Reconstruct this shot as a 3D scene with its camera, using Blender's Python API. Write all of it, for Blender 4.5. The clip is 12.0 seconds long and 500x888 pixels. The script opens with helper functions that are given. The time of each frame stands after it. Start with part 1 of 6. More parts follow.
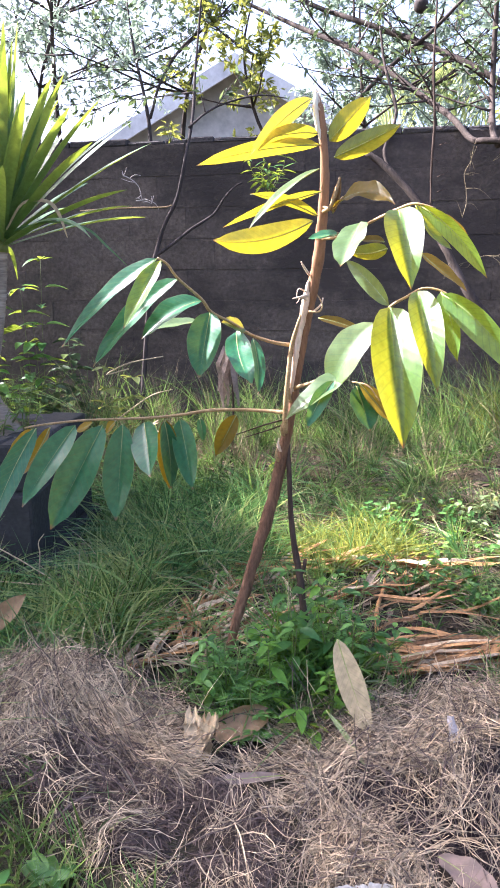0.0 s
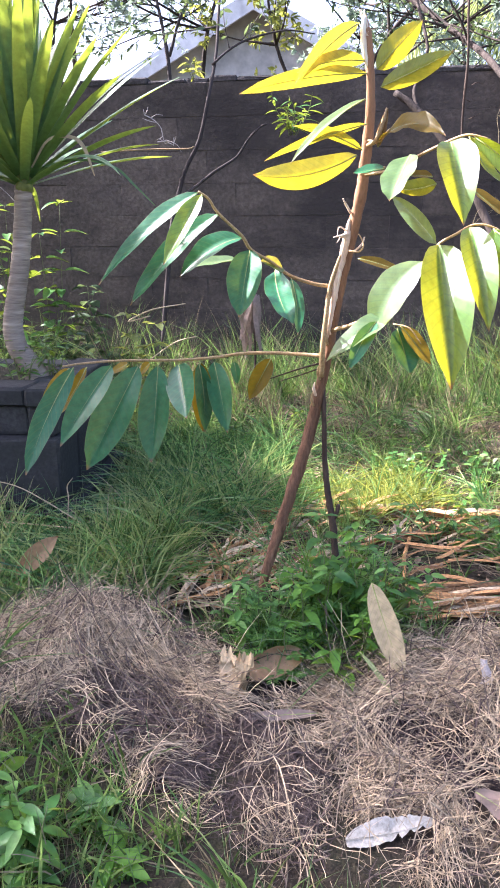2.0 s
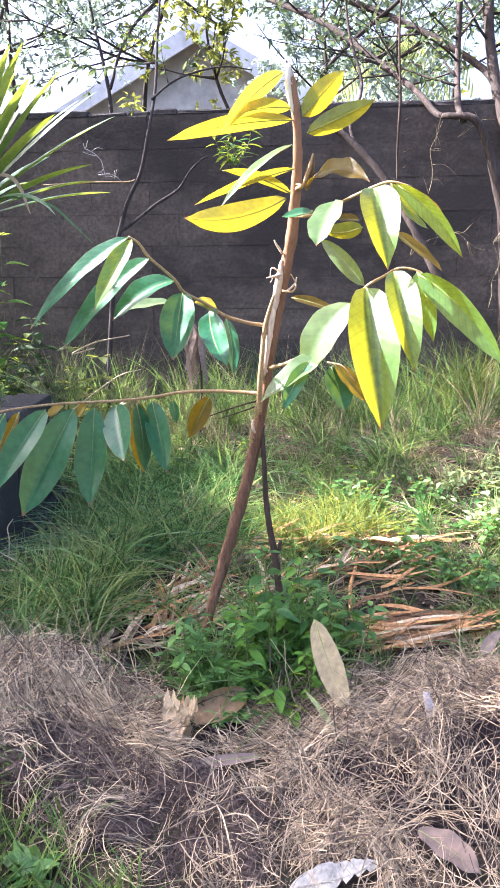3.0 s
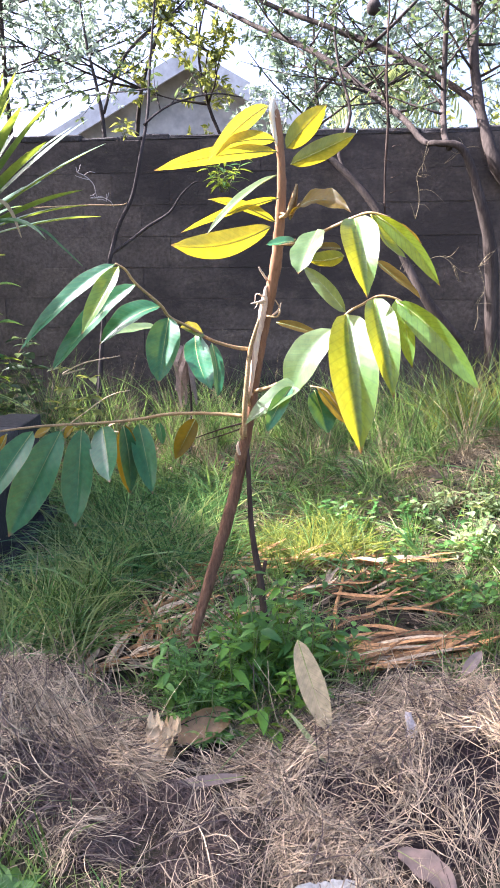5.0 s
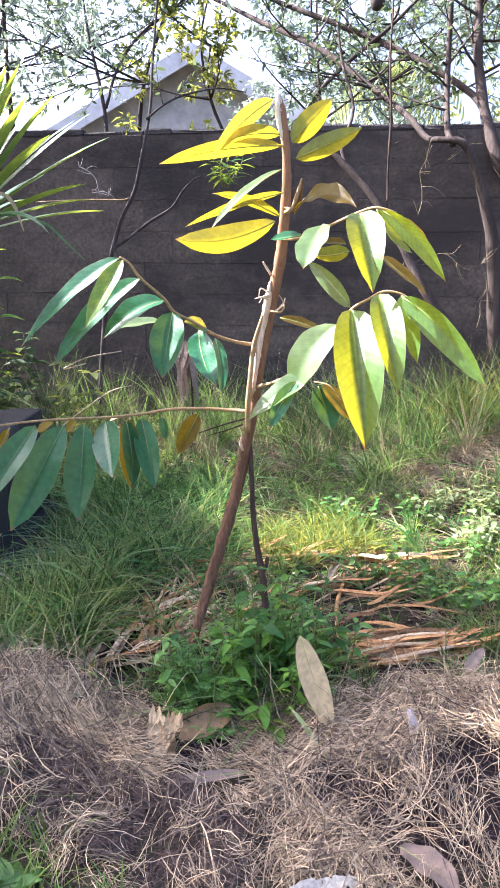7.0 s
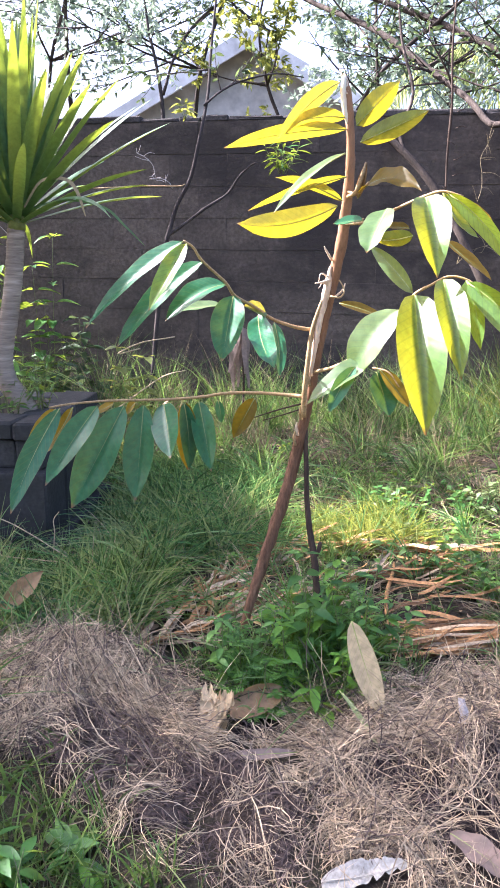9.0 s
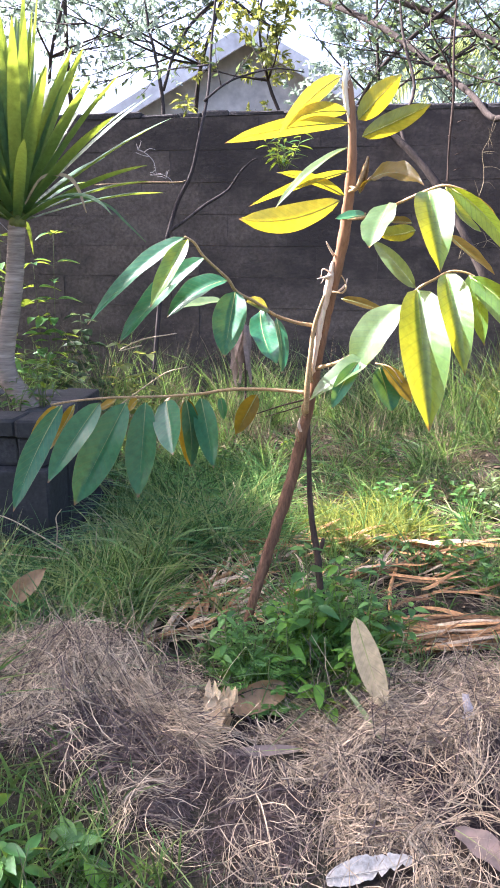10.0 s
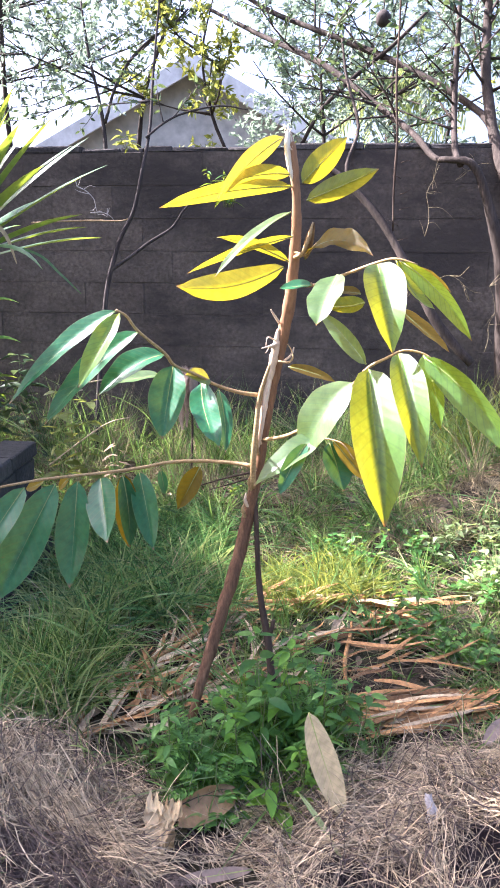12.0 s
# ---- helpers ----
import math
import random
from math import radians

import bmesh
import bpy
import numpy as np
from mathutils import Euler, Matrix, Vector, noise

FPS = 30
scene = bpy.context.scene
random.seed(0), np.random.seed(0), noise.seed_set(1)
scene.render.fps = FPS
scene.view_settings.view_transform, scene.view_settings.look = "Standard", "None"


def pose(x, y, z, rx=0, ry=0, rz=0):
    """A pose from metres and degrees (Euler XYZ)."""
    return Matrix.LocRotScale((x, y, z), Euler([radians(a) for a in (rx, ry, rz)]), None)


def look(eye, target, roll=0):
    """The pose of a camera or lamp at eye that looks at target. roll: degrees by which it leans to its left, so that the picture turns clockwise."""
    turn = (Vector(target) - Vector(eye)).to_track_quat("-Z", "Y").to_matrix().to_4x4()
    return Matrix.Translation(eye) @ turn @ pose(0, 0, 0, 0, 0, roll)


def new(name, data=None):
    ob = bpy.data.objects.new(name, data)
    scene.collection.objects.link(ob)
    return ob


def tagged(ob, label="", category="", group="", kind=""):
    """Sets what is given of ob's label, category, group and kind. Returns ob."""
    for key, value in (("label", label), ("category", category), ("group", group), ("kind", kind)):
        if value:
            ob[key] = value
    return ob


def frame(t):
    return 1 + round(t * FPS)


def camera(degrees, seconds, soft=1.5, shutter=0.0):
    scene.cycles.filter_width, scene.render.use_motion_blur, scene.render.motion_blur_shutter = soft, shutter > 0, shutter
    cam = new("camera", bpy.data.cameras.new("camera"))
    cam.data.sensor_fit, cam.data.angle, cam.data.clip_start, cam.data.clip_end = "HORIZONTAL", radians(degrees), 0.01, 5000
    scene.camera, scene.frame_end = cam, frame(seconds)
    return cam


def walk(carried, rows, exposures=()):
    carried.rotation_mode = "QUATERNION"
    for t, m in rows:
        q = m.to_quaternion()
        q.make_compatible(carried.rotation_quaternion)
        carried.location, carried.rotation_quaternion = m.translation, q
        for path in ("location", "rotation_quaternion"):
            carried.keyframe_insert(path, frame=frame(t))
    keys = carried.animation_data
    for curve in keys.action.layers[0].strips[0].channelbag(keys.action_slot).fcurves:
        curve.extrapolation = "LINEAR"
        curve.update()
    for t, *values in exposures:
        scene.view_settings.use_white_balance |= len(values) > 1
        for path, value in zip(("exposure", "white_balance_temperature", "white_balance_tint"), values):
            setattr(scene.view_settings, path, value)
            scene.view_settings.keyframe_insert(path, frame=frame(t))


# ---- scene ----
cam = camera(39.5, 12.0, soft=1.75)
PATH = [
    (0, (0.045, 0.063, 1.024), (-0.037, 2.02, 0.623), 0.0),
    (0.5, (0.045, 0.068, 1.009), (-0.016, 2.025, 0.601), 0.4),
    (1, (0.001, 0.065, 0.99), (-0.091, 2.008, 0.526), 1.9),
    (1.5, (-0.032, 0.062, 0.994), (-0.18, 1.992, 0.49), 0.9),
    (2, (-0.021, 0.07, 0.991), (-0.129, 1.997, 0.464), 0.5),
    (2.5, (0.005, 0.084, 1.015), (-0.032, 2.016, 0.501), -0.3),
    (3, (0.02, 0.081, 1.033), (0.039, 2.026, 0.567), -0.1),
    (3.5, (0.028, 0.071, 1.042), (0.063, 2.024, 0.616), -0.2),
    (5.5, (0.04, 0.055, 1.048), (0.081, 2.011, 0.634), 0.4),
    (6, (0.038, 0.059, 1.046), (0.079, 2.014, 0.625), 0.5),
    (6.5, (0.034, 0.06, 1.046), (0.08, 2.014, 0.623), 0.5),
    (8.5, (0.011, 0.053, 1.032), (-0.028, 2.003, 0.59), 1.2),
    (9, (0.002, 0.046, 1.033), (-0.084, 1.992, 0.578), 1.1),
    (9.5, (0.001, 0.046, 1.032), (-0.093, 1.991, 0.574), 1.0),
    (10, (0.0, 0.05, 1.032), (-0.091, 1.993, 0.567), 0.8),
    (10.5, (0.005, 0.064, 1.035), (-0.063, 2.008, 0.571), 0.2),
    (11, (0.012, 0.076, 1.048), (0.019, 2.02, 0.582), 0.3),
    (11.5, (0.004, 0.092, 1.091), (0.033, 2.046, 0.667), 1.3),
    (12, (0.015, 0.206, 1.142), (0.061, 2.163, 0.734), 0.8),
]
walk(cam, [(t, look(eye, target, roll)) for t, eye, target, roll in PATH], [(0, 2.58, 5600, 25), (1.5, 2.63, 5600, 25), (2.5, 2.76, 5600, 25), (3, 2.82, 5600, 25), (3.6, 2.76, 5600, 25), (5.3, 2.58, 5600, 25), (9, 2.66, 5600, 25), (12, 2.64, 5600, 25)])
# ---- world, sun, exposure ----
SUN_AZ, SUN_EL = radians(72), radians(42)       # azimuth to the left of +y
world = bpy.data.worlds.new("sky_world")
scene.world = world
world.use_nodes = True
wn = world.node_tree.nodes
sky = wn.new("ShaderNodeTexSky")
sky.sky_type, sky.sun_disc = "NISHITA", False
sky.sun_elevation, sky.sun_rotation = SUN_EL, -SUN_AZ
sky.air_density, sky.dust_density, sky.ozone_density = 1.0, 7.0, 1.0
wn["Background"].inputs["Strength"].default_value = 0.10
world.node_tree.links.new(sky.outputs["Color"], wn["Background"].inputs["Color"])
sun_dir = Vector((-math.sin(SUN_AZ) * math.cos(SUN_EL), math.cos(SUN_AZ) * math.cos(SUN_EL), math.sin(SUN_EL)))
sun_data = bpy.data.lights.new("sun", "SUN")
sun_data.energy, sun_data.angle, sun_data.color = 5.0, radians(0.6), (1.0, 0.93, 0.80)
sun_ob = new("sun", sun_data)
sun_ob.matrix_world = look(sun_dir * 30, (0, 0, 0))


# ---- materials ----
def nodes_of(name):
    m = bpy.data.materials.new(name)
    m.use_nodes = True
    nt = m.node_tree
    return m, nt, nt.nodes, nt.links, nt.nodes["Principled BSDF"]


def ramp(nt, fac, stops):
    r = nt.nodes.new("ShaderNodeValToRGB")
    while len(r.color_ramp.elements) < len(stops):
        r.color_ramp.elements.new(0.5)
    for e, (p, c) in zip(r.color_ramp.elements, stops):
        e.position, e.color = p, (*c, 1)
    nt.links.new(fac, r.inputs["Fac"])
    return r.outputs["Color"]


def noise_of(nt, scale, detail=4, rough=0.6, vec=None):
    n = nt.nodes.new("ShaderNodeTexNoise")
    n.inputs["Scale"].default_value, n.inputs["Detail"].default_value, n.inputs["Roughness"].default_value = scale, detail, rough
    if vec is None:
        vec = nt.nodes.new("ShaderNodeNewGeometry").outputs["Position"]
    nt.links.new(vec, n.inputs["Vector"])
    return n.outputs["Fac"]


def mixed(nt, fac, a, b, kind="MIX"):
    m = nt.nodes.new("ShaderNodeMix")
    m.data_type, m.blend_type = "RGBA", kind
    for key, v in ((0, fac), (6, a), (7, b)):
        if isinstance(v, (int, float)):
            m.inputs[key].default_value = v
        elif isinstance(v, tuple):
            m.inputs[key].default_value = (*v, 1)
        else:
            nt.links.new(v, m.inputs[key])
    return m.outputs[2]


def bump_of(nt, height, strength, dist, bsdf):
    b = nt.nodes.new("ShaderNodeBump")
    b.inputs["Strength"].default_value, b.inputs["Distance"].default_value = strength, dist
    nt.links.new(height, b.inputs["Height"])
    nt.links.new(b.outputs["Normal"], bsdf.inputs["Normal"])


def surface(name, dark, light, scale, rough=0.8, fine=0, bump=0.4, dist=0.01, per=None, stain=None):
    """A matt surface with colour at two scales and relief; per: variation by 'island' or 'object'."""
    m, nt, nd, ln, bs = nodes_of(name)
    f = noise_of(nt, scale)
    c = ramp(nt, f, [(0.3, dark), (0.7, light)])
    g = noise_of(nt, fine or scale * 9, 3)
    c = mixed(nt, 0.55, c, ramp(nt, g, [(0.25, tuple(v * 0.5 for v in dark)), (0.75, tuple(min(1, v * 1.35) for v in light))]))
    if stain:
        st = nd.new("ShaderNodeVectorMath"); st.operation = "MULTIPLY"
        st.inputs[1].default_value = (0.8, 0.8, 1.5)
        ln.new(nd.new("ShaderNodeNewGeometry").outputs["Position"], st.inputs[0])
        s = noise_of(nt, scale * 0.45, 6, 0.72, st.outputs[0])
        c = mixed(nt, ramp(nt, s, [(0.42, (0, 0, 0)), (0.62, (1, 1, 1))]), c, stain)
    if per:
        rnd = nd.new("ShaderNodeNewGeometry").outputs["Random Per Island"] if per == "island" else nd.new("ShaderNodeObjectInfo").outputs["Random"]
        lo, hi = (0.88, 1.1) if per == "block" else (0.42, 1.45) if name in ("dry_straw", "dead_palm_leaflet") else (0.6, 1.28)
        c = mixed(nt, 1.0, c, ramp(nt, rnd, [(0, (lo, lo, lo)), (1, (hi, hi * 0.98, hi * 0.95))]), "MULTIPLY")
    ln.new(c, bs.inputs["Base Color"])
    bs.inputs["Roughness"].default_value = rough
    bs.inputs["Specular IOR Level"].default_value = 0.25
    if bump:
        bump_of(nt, g, bump, dist, bs)
    return m


def foliage(name, colours, through_colour, share=0.5, rough=0.4, veins=False, per="island", spec=0.5):
    """Thin leaf: gloss above a coloured body, light shining through."""
    m, nt, nd, ln, bs = nodes_of(name)
    rnd = nd.new("ShaderNodeNewGeometry").outputs["Random Per Island"] if per == "island" else nd.new("ShaderNodeObjectInfo").outputs["Random"]
    c = ramp(nt, rnd, [(i / max(1, len(colours) - 1), k) for i, k in enumerate(colours)])
    n = noise_of(nt, 60, 4)
    c = mixed(nt, 1.0, c, ramp(nt, n, [(0.3, (0.72, 0.74, 0.7)), (0.7, (1.2, 1.15, 1.1))]), "MULTIPLY")
    tc = mixed(nt, 1.0, ramp(nt, rnd, [(0, tuple(v * 0.75 for v in through_colour)), (1, tuple(min(0.95, v * 1.15) for v in through_colour))]),
               ramp(nt, n, [(0.25, (0.75, 0.72, 0.7)), (0.75, (1.08, 1.08, 1.0))]), "MULTIPLY")
    if veins:
        uv = nd.new("ShaderNodeUVMap")
        sep = nd.new("ShaderNodeSeparateXYZ")
        ln.new(uv.outputs["UV"], sep.inputs[0])
        ab = nd.new("ShaderNodeMath"); ab.operation = "ABSOLUTE"
        ln.new(sep.outputs["X"], ab.inputs[0])
        mu = nd.new("ShaderNodeMath"); mu.operation = "MULTIPLY_ADD"
        ln.new(ab.outputs[0], mu.inputs[0]); mu.inputs[1].default_value = -0.16
        ln.new(sep.outputs["Y"], mu.inputs[2])
        sc = nd.new("ShaderNodeMath"); sc.operation = "MULTIPLY"; sc.inputs[1].default_value = 13 * 6.283
        ln.new(mu.outputs[0], sc.inputs[0])
        sn = nd.new("ShaderNodeMath"); sn.operation = "SINE"
        ln.new(sc.outputs[0], sn.inputs[0])
        v01 = nd.new("ShaderNodeMapRange")
        v01.inputs["From Min"].default_value, v01.inputs["From Max"].default_value = 0.75, 1.0
        ln.new(sn.outputs[0], v01.inputs["Value"])
        c = mixed(nt, v01.outputs["Result"], c, mixed(nt, 0.22, c, (0.16, 0.22, 0.06)))
        tc = mixed(nt, v01.outputs["Result"], tc, mixed(nt, 0.35, tc, (0.2, 0.24, 0.01)))
        # brown dry rim and scattered specks
        rim = nd.new("ShaderNodeMapRange")
        rim.inputs["From Min"].default_value, rim.inputs["From Max"].default_value = 0.95, 1.0
        ln.new(ab.outputs[0], rim.inputs["Value"])
        rim.inputs["To Max"].default_value = 0.45
        c = mixed(nt, rim.outputs["Result"], c, (0.30, 0.28, 0.12))
        tip = nd.new("ShaderNodeMapRange")            # withered tip
        tip.inputs["From Min"].default_value, tip.inputs["From Max"].default_value = 0.95, 0.99
        ln.new(sep.outputs["Y"], tip.inputs["Value"])
        c = mixed(nt, tip.outputs["Result"], c, (0.24, 0.13, 0.06))
        tc = mixed(nt, tip.outputs["Result"], tc, (0.30, 0.14, 0.04))
        spk = ramp(nt, noise_of(nt, 150, 2), [(0.70, (0, 0, 0)), (0.76, (1, 1, 1))])
        c = mixed(nt, spk, c, (0.14, 0.10, 0.04))
        bump_of(nt, sn.outputs[0], 0.05, 0.001, bs)
    ln.new(c, bs.inputs["Base Color"])
    bs.inputs["Roughness"].default_value = rough
    bs.inputs["Specular IOR Level"].default_value = spec
    tr = nd.new("ShaderNodeBsdfTranslucent")
    ln.new(tc, tr.inputs["Color"])
    mx = nd.new("ShaderNodeMixShader")
    mx.inputs[0].default_value = share
    ln.new(bs.outputs[0], mx.inputs[1]); ln.new(tr.outputs[0], mx.inputs[2])
    ln.new(mx.outputs[0], nd["Material Output"].inputs["Surface"])
    return m


def bark(name, dark, light, scale, rough=0.85, fine=100, bump=0.8, dist=0.004, young=None, grain=(1, 1, 0.22)):
    """Bark with long streaks, peeled pale patches and relief; young: paler colour for the sunlit upper trunk."""
    m, nt, nd, ln, bs = nodes_of(name)
    st = nd.new("ShaderNodeVectorMath"); st.operation = "MULTIPLY"
    st.inputs[1].default_value = grain
    ln.new(nd.new("ShaderNodeNewGeometry").outputs["Position"], st.inputs[0])
    f = noise_of(nt, scale * 2.2, 6, 0.7, st.outputs[0])
    c = ramp(nt, f, [(0.32, dark), (0.52, tuple((a + b) / 2 for a, b in zip(dark, light))), (0.70, light)])
    patch_ = noise_of(nt, scale * 0.7, 4, 0.6, st.outputs[0])
    c = mixed(nt, ramp(nt, patch_, [(0.55, (0, 0, 0)), (0.64, (0.8, 0.8, 0.8))]), c, tuple(min(1, v * 1.45) for v in light))
    g = noise_of(nt, fine, 4, 0.7, st.outputs[0])
    c = mixed(nt, 0.35, c, ramp(nt, g, [(0.3, tuple(v * 0.5 for v in dark)), (0.7, tuple(min(1, v * 1.2) for v in light))]))
    if young:        # paler with height: sunlight on the upper trunk put into the colour
        sep = nd.new("ShaderNodeSeparateXYZ")
        ln.new(nd.new("ShaderNodeNewGeometry").outputs["Position"], sep.inputs[0])
        mr = nd.new("ShaderNodeMapRange")
        mr.inputs["From Min"].default_value, mr.inputs["From Max"].default_value, mr.inputs["To Max"].default_value = 0.55, 1.25, 0.7
        ln.new(sep.outputs["Z"], mr.inputs["Value"])
        c = mixed(nt, mr.outputs["Result"], c, ramp(nt, g, [(0.3, tuple(v * 0.75 for v in young)), (0.7, young)]))
    ln.new(c, bs.inputs["Base Color"])
    bs.inputs["Roughness"].default_value = rough
    bs.inputs["Specular IOR Level"].default_value = 0.2
    bump_of(nt, f, bump, dist, bs)
    return m


M_SOIL = surface("soil", (0.020, 0.014, 0.010), (0.07, 0.05, 0.034), 6, 0.95, 70, 0.8, 0.02, stain=(0.035, 0.04, 0.018))
M_BLOCK = surface("weathered_concrete_block", (0.082, 0.067, 0.055), (0.162, 0.132, 0.109), 2.6, 0.95, 45, 0.9, 0.008, "block", stain=(0.055, 0.046, 0.041))
M_MORTAR = surface("old_mortar", (0.070, 0.057, 0.048), (0.14, 0.115, 0.095), 6, 0.95, 80, 0.6, 0.006)
M_PLANT_BLOCK = surface("dark_concrete", (0.022, 0.021, 0.022), (0.082, 0.079, 0.076), 6, 0.9, 60, 0.7, 0.006, "object", stain=(0.036, 0.038, 0.034))
# last colour paints the sunlight on the sapling's upper trunk
M_BARK = bark("sapling_bark", (0.06, 0.03, 0.019), (0.25, 0.14, 0.08), 35, 0.85, 190, 0.8, 0.004, (0.44, 0.235, 0.12))
M_BARKDARK = bark("dark_bark", (0.034, 0.023, 0.018), (0.105, 0.072, 0.052), 18, 0.9, 120, 0.8, 0.006)
M_PALEWOOD = bark("peeled_wood", (0.64, 0.45, 0.31), (0.88, 0.70, 0.52), 40, 0.7, 160, 0.4, 0.002)
M_THINBARK = bark("small_tree_bark", (0.03, 0.024, 0.022), (0.09, 0.073, 0.066), 18, 0.9, 120, 0.8, 0.006)
# coping coloured darker than the blocks below it
M_COPING = surface("dark_coping", (0.035, 0.031, 0.03), (0.09, 0.08, 0.075), 5, 0.95, 60, 0.8, 0.01)
M_TREEBARK = bark("tree_bark", (0.028, 0.021, 0.017), (0.088, 0.068, 0.056), 12, 0.9, 90, 0.8, 0.01)
M_TWIG = surface("young_twig", (0.28, 0.17, 0.07), (0.48, 0.34, 0.17), 40, 0.6, 200, 0.4, 0.002)
M_YTRUNK = bark("dracaena_trunk", (0.17, 0.13, 0.095), (0.44, 0.36, 0.28), 15, 0.85, 70, 0.5, 0.004, None, (0.25, 0.25, 2.6))
M_STRAW = surface("dry_straw", (0.18, 0.128, 0.074), (0.70, 0.555, 0.355), 8, 0.75, 60, 0, 0, "island")
# dark stalk colour that stands in for shade deep in the straw
M_DARKSTRAW = surface("shade_dark_straw", (0.036, 0.025, 0.023), (0.17, 0.125, 0.10), 8, 0.85, 60, 0, 0, "island")
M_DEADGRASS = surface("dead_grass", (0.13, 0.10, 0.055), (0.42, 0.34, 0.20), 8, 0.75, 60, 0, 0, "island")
# near-black: the shade between the stalks is put into the bed's colour
M_STRAWSHADE = surface("straw_bed_shade", (0.011, 0.007, 0.0075), (0.036, 0.024, 0.024), 25, 0.95, 160, 0.9, 0.02)
M_DRYLEAF = foliage("dry_leaf", [(0.40, 0.31, 0.17), (0.50, 0.41, 0.24)], (0.45, 0.3, 0.14), 0.22, 0.6, True, "object", 0.3)
M_GREYLEAF = foliage("grey_dead_leaf", [(0.23, 0.17, 0.135), (0.31, 0.24, 0.20)], (0.3, 0.2, 0.12), 0.12, 0.6, False, "object", 0.3)
M_BROWNLEAF = foliage("brown_leaf", [(0.30, 0.19, 0.10), (0.42, 0.28, 0.155)], (0.35, 0.16, 0.05), 0.25, 0.55, True, "object", 0.3)
M_PALE = surface("pale_dry_scrap", (0.33, 0.31, 0.255), (0.50, 0.47, 0.39), 40, 0.8, 150, 0.1, 0.001)
M_SCRAP = surface("grey_scrap", (0.38, 0.33, 0.29), (0.58, 0.52, 0.47), 60, 0.9, 200, 0.3, 0.002)
M_CRUMPLED = foliage("crumpled_leaf", [(0.60, 0.43, 0.22), (0.72, 0.56, 0.34)], (0.6, 0.38, 0.16), 0.22, 0.6, False, "object", 0.3)
M_FROND = surface("dead_palm_leaflet", (0.17, 0.072, 0.024), (0.49, 0.275, 0.11), 14, 0.6, 90, 0.4, 0.003, "object")
M_PALEFROND = surface("pale_palm_leaflet", (0.27, 0.185, 0.10), (0.64, 0.50, 0.32), 14, 0.6, 90, 0.4, 0.003, "object")
M_LEAF = foliage("sapling_leaf", [(0.09, 0.19, 0.06), (0.11, 0.23, 0.07)], (0.58, 0.46, 0.008), 0.46, 0.40, True, "object", 0.8)
M_LEAFLIME = foliage("lime_sapling_leaf", [(0.09, 0.21, 0.05), (0.11, 0.25, 0.06)], (0.72, 0.68, 0.010), 0.50, 0.33, True, "object", 0.55)
M_LEAFDARK = foliage("old_sapling_leaf", [(0.012, 0.115, 0.052), (0.024, 0.15, 0.065)], (0.24, 0.38, 0.04), 0.26, 0.33, True, "object", 0.38)
M_BRONZE = foliage("bronze_leaf", [(0.11, 0.075, 0.012), (0.17, 0.11, 0.02)], (0.50, 0.33, 0.012), 0.6, 0.45, True, "object", 0.4)
M_RIB = surface("leaf_rib", (0.20, 0.24, 0.06), (0.34, 0.36, 0.12), 60, 0.5, 200, 0, 0)
M_YLEAFBASE = foliage("sword_leaf_base", [(0.20, 0.24, 0.07), (0.26, 0.29, 0.09)], (0.5, 0.5, 0.08), 0.3, 0.5, False, "object", 0.3)
M_YLEAF = foliage("sword_leaf", [(0.055, 0.145, 0.062), (0.095, 0.20, 0.085)], (0.46, 0.57, 0.05), 0.27, 0.4, False, "object", 0.5)
M_GRASS = foliage("grass", [(0.006, 0.022, 0.010), (0.017, 0.058, 0.024), (0.06, 0.16, 0.056), (0.20, 0.35, 0.11), (0.44, 0.42, 0.21)], (0.31, 0.47, 0.09), 0.34, 0.28, False, "island", 0.6)
M_GRASSLONG = foliage("long_grass", [(0.006, 0.028, 0.011), (0.028, 0.105, 0.036), (0.14, 0.31, 0.09), (0.38, 0.50, 0.19)], (0.20, 0.40, 0.12), 0.3, 0.3, False, "island", 0.55)
M_WEED = foliage("weed_leaf", [(0.028, 0.105, 0.028), (0.065, 0.19, 0.045), (0.16, 0.33, 0.08)], (0.44, 0.56, 0.05), 0.34, 0.42, False, "island", 0.35)
M_WEEDFRESH = foliage("fresh_weed_leaf", [(0.095, 0.25, 0.035), (0.16, 0.34, 0.055)], (0.5, 0.62, 0.05), 0.4, 0.45, False, "island", 0.25)
M_WEEDPALE = foliage("pale_weed_leaf", [(0.14, 0.23, 0.09), (0.30, 0.38, 0.19)], (0.55, 0.62, 0.2), 0.4, 0.4, False, "island", 0.5)
M_TREELEAF = foliage("tree_leaf", [(0.03, 0.07, 0.025), (0.06, 0.11, 0.05)], (0.16, 0.22, 0.08), 0.36, 0.4, False, "island", 0.5)
# pale bluish tint puts the haze before the far trees into their leaves
M_FARLEAF = foliage("haze_tinted_tree_leaf", [(0.11, 0.155, 0.13), (0.22, 0.28, 0.25)], (0.34, 0.45, 0.32), 0.46, 0.32, False, "island", 0.8)
M_YELLOWLEAF = foliage("light_tree_leaf", [(0.10, 0.15, 0.03), (0.16, 0.20, 0.06)], (0.48, 0.50, 0.09), 0.45, 0.45, False, "island", 0.4)
M_LITTER = surface("leaf_litter", (0.14, 0.09, 0.05), (0.36, 0.26, 0.17), 9, 0.8, 60, 0.2, 0.002, "island")
M_STEM = surface("green_stem", (0.08, 0.12, 0.03), (0.2, 0.22, 0.08), 40, 0.6, 200, 0, 0)
